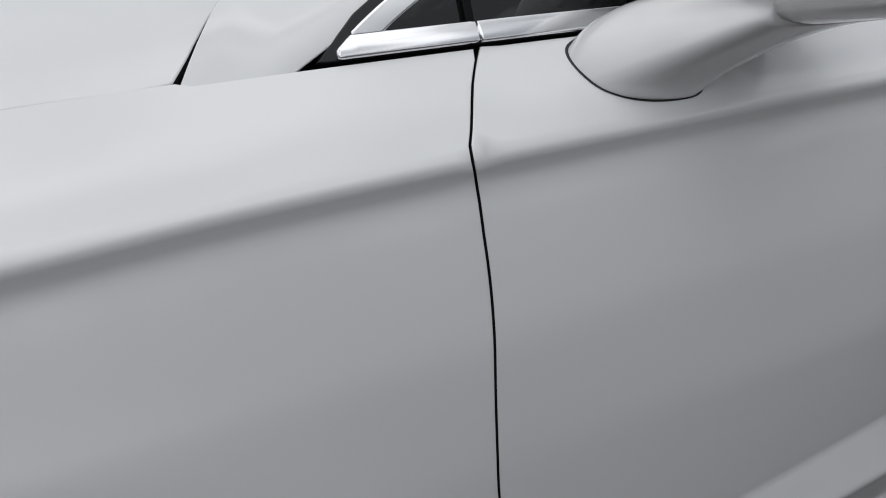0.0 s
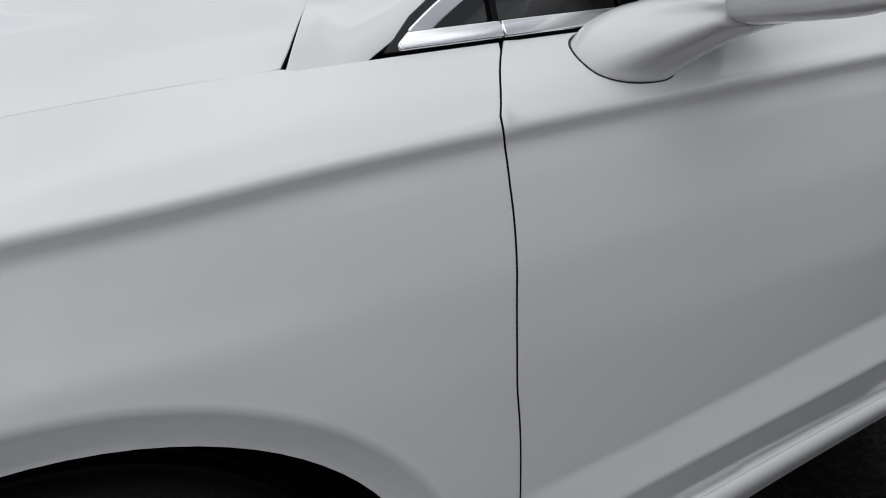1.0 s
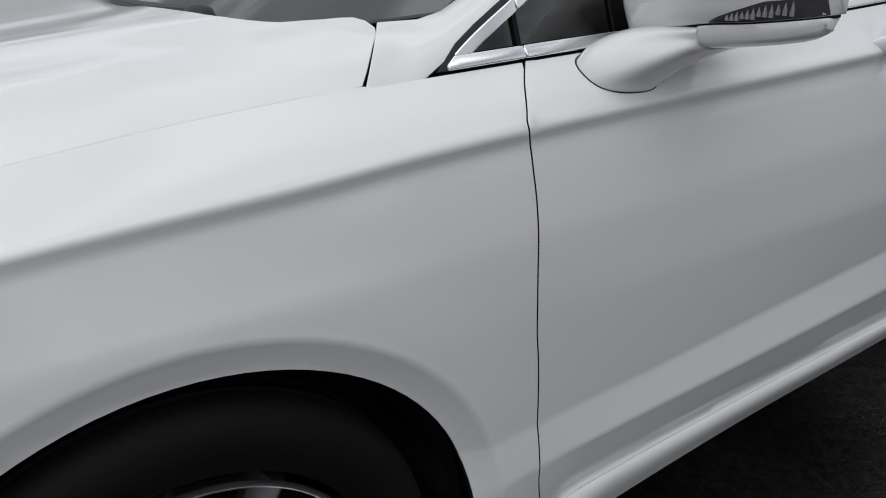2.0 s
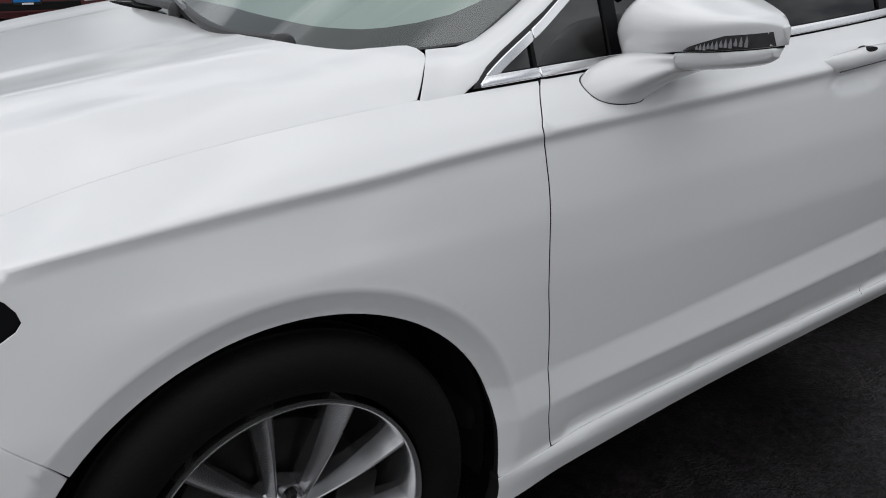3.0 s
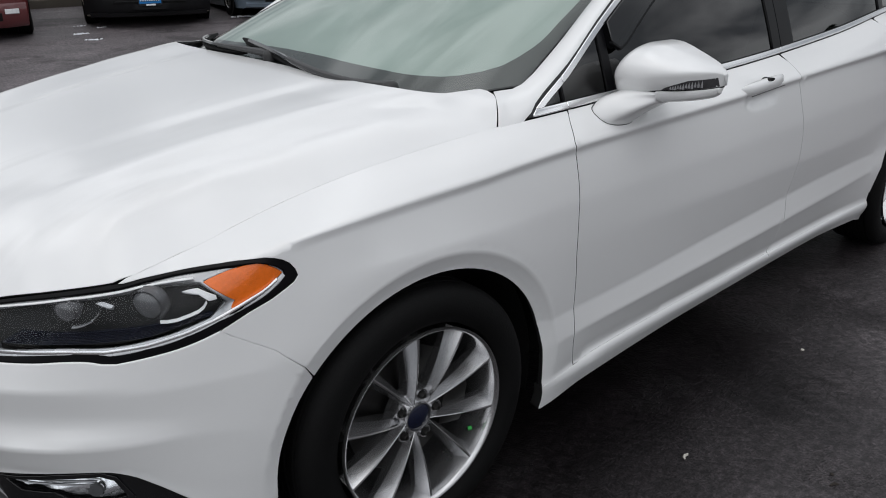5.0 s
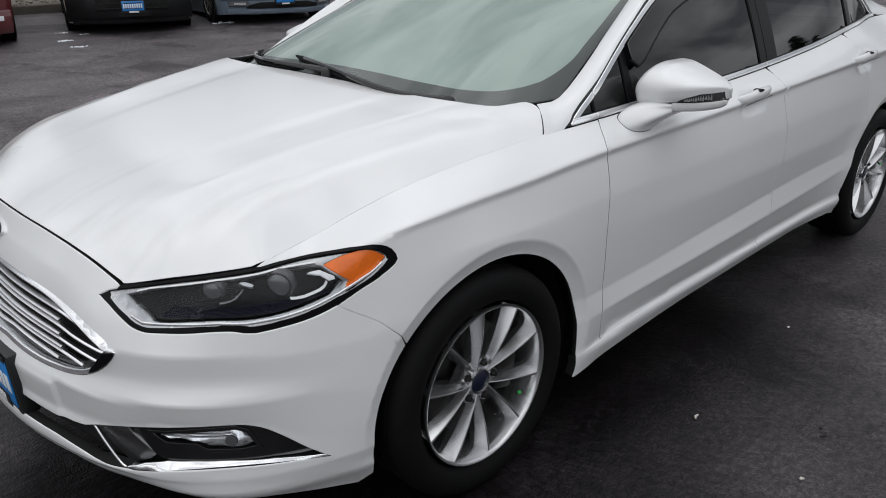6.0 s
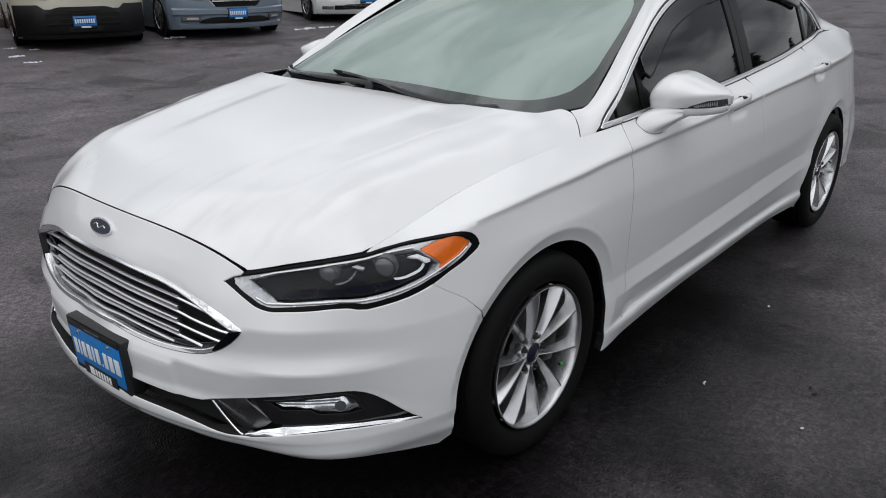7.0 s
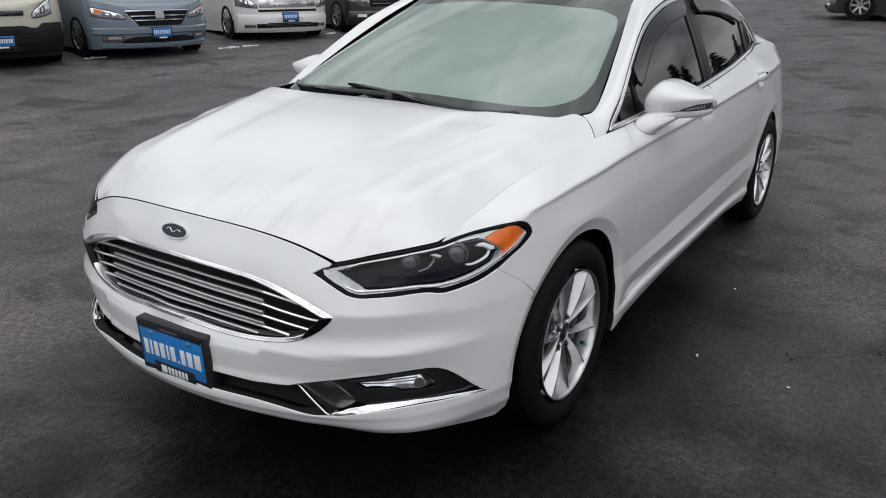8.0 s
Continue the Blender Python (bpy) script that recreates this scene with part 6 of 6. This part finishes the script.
def face_minivan(v, strip, nose, hw):
    paint = v.children[0].data.materials[0]
    side_z = lambda x: .60 + .20 * max(0, (abs(x) - .34) / .17) ** 1.3
    strip("grille", -.51, .51, side_z, lambda x: .845 + .01 * abs(x), .006, DARK, "dark grille with chrome bars", n=24)
    for z, w in ((.69, .40), (.755, .45), (.835, .52)):
        strip("chrome_bar", -w, w, lambda x, z=z: z - .013, lambda x, z=z: z + .013, .024, CHROME, "chrome grille bar", n=14)
    for sx in (-1, 1):
        strip("chrome_side", *sorted((sx * .36, sx * .51)), lambda x: side_z(x) - .004, lambda x: side_z(x) + .014, .022, CHROME, "chrome grille edge", n=10)
    strip("badge", -.07, .07, .70, .83, .032, CHROME, "plain chrome badge")
    strip("bumper", -hw * .95, hw * .95, lambda x: .475, lambda x: .565 + .03 * abs(x), .030, paint, n=24)
    strip("intake", -.60, .60, lambda x: .325 + .05 * abs(x), lambda x: .445 - .05 * max(0, abs(x) - .42) / .18, .006, DARK, "dark lower intake", n=18)
    strip("lower_lip", -hw * .86, hw * .86, lambda x: .265, lambda x: .315 + .04 * abs(x), .030, paint, n=22)
    for sx in (-1, 1):
        strip("fog_bezel", *sorted((sx * .58, sx * .84)), lambda x: .36 + .03 * abs(x), lambda x: .47, .026, DULL, n=8)
        strip("fog_lamp", *sorted((sx * .62, sx * .78)), lambda x: .385 + .03 * abs(x), lambda x: .455, .034, MIRROR_BOWL, "small fog lamp", n=6)
    lamps(v, strip, hw, .715, .865, .53, .93, True)


def face_wagon(v, strip, nose, hw):
    strip("bumper", -hw * .96, hw * .96, .27, .60, .03, v.children[0].data.materials[0], "white bumper", n=22)
    strip("grille", -.58, .58, .72, .96, .006, CHROME, "wide chrome grille", n=12)
    strip("slot", -.60, .60, .645, .685, .01, DARK, n=12)
    strip("intake", -.64, .64, lambda x: .33, lambda x: .43 + .02 * (abs(x) < .45), .034, DARK, "dark lower intake", n=18)
    for z in (.355, .385, .41):
        strip("intake_bar", -.5, .5, z, z + .008, .038, SATIN, n=10)
    for s in (-1, 1):
        strip("fog_lamp", *sorted((s * .66, s * .84)), .34, .42, .034, SATIN, "small fog lamp")
    lamps(v, strip, hw, .72, .94, .62, .93)


def face_plain(v, strip, nose, hw):
    strip("bumper", -hw * .96, hw * .96, .28, .56, .03, v.children[0].data.materials[0], n=20)
    strip("grille", -.55, .55, .64, .86, .008, DARK, "dark grille", n=12)
    for z in (.70, .77):
        strip("chrome_bar", -.52, .52, z, z + .02, .016, SATIN, n=10)
    strip("intake", -.60, .60, .33, .46, .034, DARK, n=14)
    for s in (-1, 1):
        strip("fog_lamp", *sorted((s * .64, s * .80)), .42, .50, .036, LAMP_WHITE, "small fog lamp")
    lamps(v, strip, hw, .72, .90, .58, .92)


parked("van", "beige delivery van with a black plastic bumper", PAINTS["beige_paint"], (3.56, 9.47), -18, 1.83, 4.4, 1.10, 1.83, None, {"plate": .48, "face": face_van})
parked("minivan", "blue-grey minivan with a chrome grille", PAINTS["blue_grey_paint"], (5.86, 9.00), -13, 2.0, 5.1, 1.02, 1.74, None, {"plate": .49, "face": face_minivan})
parked("wagon", "pearl white boxy wagon with chrome front", PAINTS["pearl_white_paint"], (9.03, 9.25), -22, 1.93, 5.1, 1.08, 1.73, None, {"plate": .54, "face": face_wagon})
parked("dark_suv", "black sport utility vehicle with fog lamps", PAINTS["black_paint"], (11.55, 8.6), -24, 1.95, 4.9, 1.08, 1.75, None, {"plate": .50, "face": face_plain})
parked("red_suv", "dark red sport utility vehicle with fog lamps", PAINTS["dark_red_paint"], (.95, 9.3), -14, 1.86, 4.6, 1.05, 1.68, None, {"plate": .50, "face": face_plain})
parked("pickup", "black pickup truck parked side on", PAINTS["black_paint"], (20.7, 1.45), 176, 2.0, 5.6, 1.15, 1.9, None, {"plate": .55, "face": face_plain})

# ---- kerb and gravel bed beyond the cars ----
KERB = material("kerb_concrete", (.10, .088, .075), .8, vary=.35, scale=4, bump=.4, bump_scale=120)
rings = []
for x in np.linspace(-6, 16, 40):
    y = 13.1 + .02 * (x - 4)
    z = float(rise(x, y))
    rings.append([Vector((x, y + a, z + b)) for a, b in ((0, -.05), (0, .13), (.02, .15), (.14, .15), (.16, .13), (.16, -.05))])
tagged(part("kerb", solid(*loft(rings), 40), KERB), "brown stained concrete kerb", kind="structure")
GRAVEL = material("gravel", (.11, .095, .08), .85, vary=.5, scale=8, bump=.6, bump_scale=60)
bedv, bedf = [], []
for i, x in enumerate(np.linspace(-6, 16, 60)):
    for j, y in enumerate(np.linspace(13.25, 16.5, 10)):
        bedv.append((x, y + .02 * (x - 4), float(rise(x, y)) + .10 + .03 * noise.noise(Vector((x * 2, y * 2, 0)))))
for i in range(59):
    bedf += [(i * 10 + j, (i + 1) * 10 + j, (i + 1) * 10 + j + 1, i * 10 + j + 1) for j in range(9)]
tagged(part("gravel_bed", mesh_from(bedv, bedf), GRAVEL), "planted bed of tan gravel behind the kerb", kind="structure")
rng = random.Random(5)
sv, sf = [], []
for k in range(2600):
    x, y = rng.uniform(-5, 15.5), 13.3 + rng.random() ** 1.5 * 2.6
    c = Vector((x, y + .02 * (x - 4), float(rise(x, y)) + .115))
    r = rng.uniform(.02, .055)
    n0 = len(sv)
    sv += [c + Vector((r * rng.uniform(.7, 1.2), 0, 0)), c + Vector((0, r * rng.uniform(.7, 1.2), 0)), c - Vector((r, 0, 0)), c - Vector((0, r, 0)), c + Vector((0, 0, r * .7)), c - Vector((0, 0, r * .5))]
    for a, b in ((0, 1), (1, 2), (2, 3), (3, 0)):
        sf += [(n0 + a, n0 + b, n0 + 4), (n0 + b, n0 + a, n0 + 5)]
STONE = material("gravel_stones", (.17, .15, .125), .8, vary=.6, scale=14)
tagged(part("gravel_stones", mesh_from(sv, sf, smooth=False), STONE), "loose tan gravel stones", kind="stuff")

# ---- scraps of melting snow, twigs and chips on the asphalt ----
SNOW = material("old_snow", (.72, .74, .78), .6, vary=.15, scale=20, bump=.5, bump_scale=80)


def heap(x, y, r, seed, stretch=1.2):
    rng = random.Random(seed)
    bm = bmesh.new()
    for k in range(16):
        m = Matrix.Translation((x + rng.gauss(0, .6) * r * stretch, y + rng.gauss(0, .35) * r, float(rise(x, y)))) @ Matrix.Rotation(rng.random() * 6, 4, "Z") @ Matrix.Diagonal((rng.uniform(.12, .5) * r, rng.uniform(.10, .26) * r, rng.uniform(.08, .20) * r, 1))
        bmesh.ops.create_icosphere(bm, subdivisions=2, radius=1, matrix=m)
    for vtx in bm.verts:
        vtx.co += Vector((noise.noise(vtx.co * 14), noise.noise(vtx.co * 14 + Vector((9, 0, 0))), 0)) * r * .35
    tagged(part("snow_patch", from_bm(bm, 60), SNOW), "small patch of melting snow on wet asphalt", "snow", kind="stuff")


for k, (x, y, r) in enumerate(((5.2, 9.86, .11), (7.55, 9.32, .14), (7.95, 9.25, .09), (10.58, 9.62, .12), (2.8, 10.31, .06), (2.5, 9.47, .08), (2.47, 8.83, .07), (3.0, 10.0, .05))):
    heap(x, y, r, k)
PALE = material("pale_chip", (.55, .53, .48), .7, vary=.2)
BARK = material("twig_bark", (.02, .015, .012), .8, vary=.3)
for x, y, a, ln, m, lab, nm in ((.728, -1.154, .4, .032, PALE, "pale wood chip lying on wet asphalt", "wood_chip"), (.91, -1.48, 2.4, .030, BARK, "small dark twig lying on wet asphalt", "twig"), (.66, -1.52, .1, .012, PALE, "pale crumb lying on wet asphalt", "wood_chip"), (1.18, -1.78, .2, .035, BARK, "small dark twig lying on wet asphalt", "twig"), (.95, -1.46, 1.0, .010, BARK, "small dark crumb lying on asphalt", "twig"), (1.55, -1.1, .3, .012, PALE, "pale crumb lying on wet asphalt", "wood_chip")):
    d = Vector((math.cos(a), math.sin(a), 0))
    pts = [Vector((x, y, .003)) + d * ln * (f - .5) + Vector((0, .004 * math.sin(f * 5), .001)) for f in np.linspace(0, 1, 6)]
    tagged(part(nm, solid(*tube(pts, [.0015, .004, .0045, .004, .003, .001], 6)), m), lab, "debris")

# ---- far surroundings, seen only as reflections and light ----
HILL = material("wooded_hills", (.035, .042, .036), .9, vary=.4, scale=.05)
hv, hf = [], []
for k in range(180):
    a = 2 * math.pi * k / 180
    h = 26 + 16 * noise.noise(Vector((math.cos(a) * 2.2, math.sin(a) * 2.2, 3)))  + 7 * noise.noise(Vector((math.cos(a) * 9, math.sin(a) * 9, 1)))
    hv += [(420 * math.cos(a), 420 * math.sin(a), -5), (470 * math.cos(a), 470 * math.sin(a), h), (700 * math.cos(a), 700 * math.sin(a), h * 1.5)]
for k in range(180):
    j = (k + 1) % 180
    hf += [(3 * k, 3 * j, 3 * j + 1, 3 * k + 1), (3 * k + 1, 3 * j + 1, 3 * j + 2, 3 * k + 2)]
tagged(part("backdrop", mesh_from(hv, hf), HILL), "dark wooded hills round the lot", kind="structure")
LEAF = material("fir_needles", (.022, .034, .022), .8, vary=.5, scale=2)
WOOD = material("tree_bark", (.05, .04, .033), .9, vary=.4)


def fir(x, y, h, seed):
    rng = random.Random(seed)
    g = float(rise(x, y))
    tree = thing("fir_tree", "dark green fir tree beyond the lot", "tree", (x, y, g), "trees beyond the lot")
    part("trunk", solid(*tube([(0, 0, -.3), (.03, 0, h * .5), (0, .02, h * .97)], [h * .022, h * .014, .01], 8)), WOOD, tree)
    V, F = [], []
    for k in range(int(60 * h)):
        f = rng.random() ** .8
        z = h * (.10 + .90 * f)
        r = h * .20 * (1 - f) ** .8 * (.45 + .55 * rng.random()) + .05
        a = rng.random() * 6.283
        c = Vector((math.cos(a) * r, math.sin(a) * r, z - r * .25))
        s = .10 + .30 * (1 - f) * rng.random() + .08
        out = Vector((math.cos(a), math.sin(a), -.35)) * s * 1.5
        side_v = Vector((-math.sin(a), math.cos(a), rng.uniform(-.3, .3))) * s * .7
        n0 = len(V)
        V += [c - out * .6, c + side_v, c + out, c - side_v, c + Vector((0, 0, s * .35))]
        F += [(n0, n0 + 1, n0 + 4), (n0 + 1, n0 + 2, n0 + 4), (n0 + 2, n0 + 3, n0 + 4), (n0 + 3, n0, n0 + 4), (n0 + 3, n0 + 2, n0 + 1, n0)]
    part("crown", mesh_from(V, F, smooth=False), LEAF, tree)


for k in range(13):
    fir(-16 + 4.4 * k + random.Random(k).uniform(-1.5, 1.5), -27 - random.Random(k + 50).uniform(0, 7), 4.2 + 3.2 * random.Random(k + 9).random(), k)
for k in range(11):
    fir(31 + random.Random(k + 70).uniform(0, 6), -6.5 - 1.75 * k + random.Random(k + 80).uniform(-.6, .6), 3.2 + .10 * k + 1.8 * random.Random(k + 90).random(), k + 40)
post = thing("lamp_post", "grey steel lamp post with two lamp heads", "lamp post", (9.0, -17, float(rise(9, -17))))
part("pole", solid(*tube([(0, 0, 0), (0, 0, 4), (0, 0, 7.4)], [.10, .08, .06], 12)), SATIN, post)
part("base", block((-.3, -.3, 0), (.3, .3, .6), .03), KERB, post)
for s in (-1, 1):
    part("arm", solid(*tube([(0, 0, 7.3), (s * .8, 0, 7.45)], .04, 8)), SATIN, post)
    part("lamp_head", block((s * 1.15 - .4, -.17, 7.40), (s * 1.15 + .4, .17, 7.55), .03), BLACK_TRIM, post)
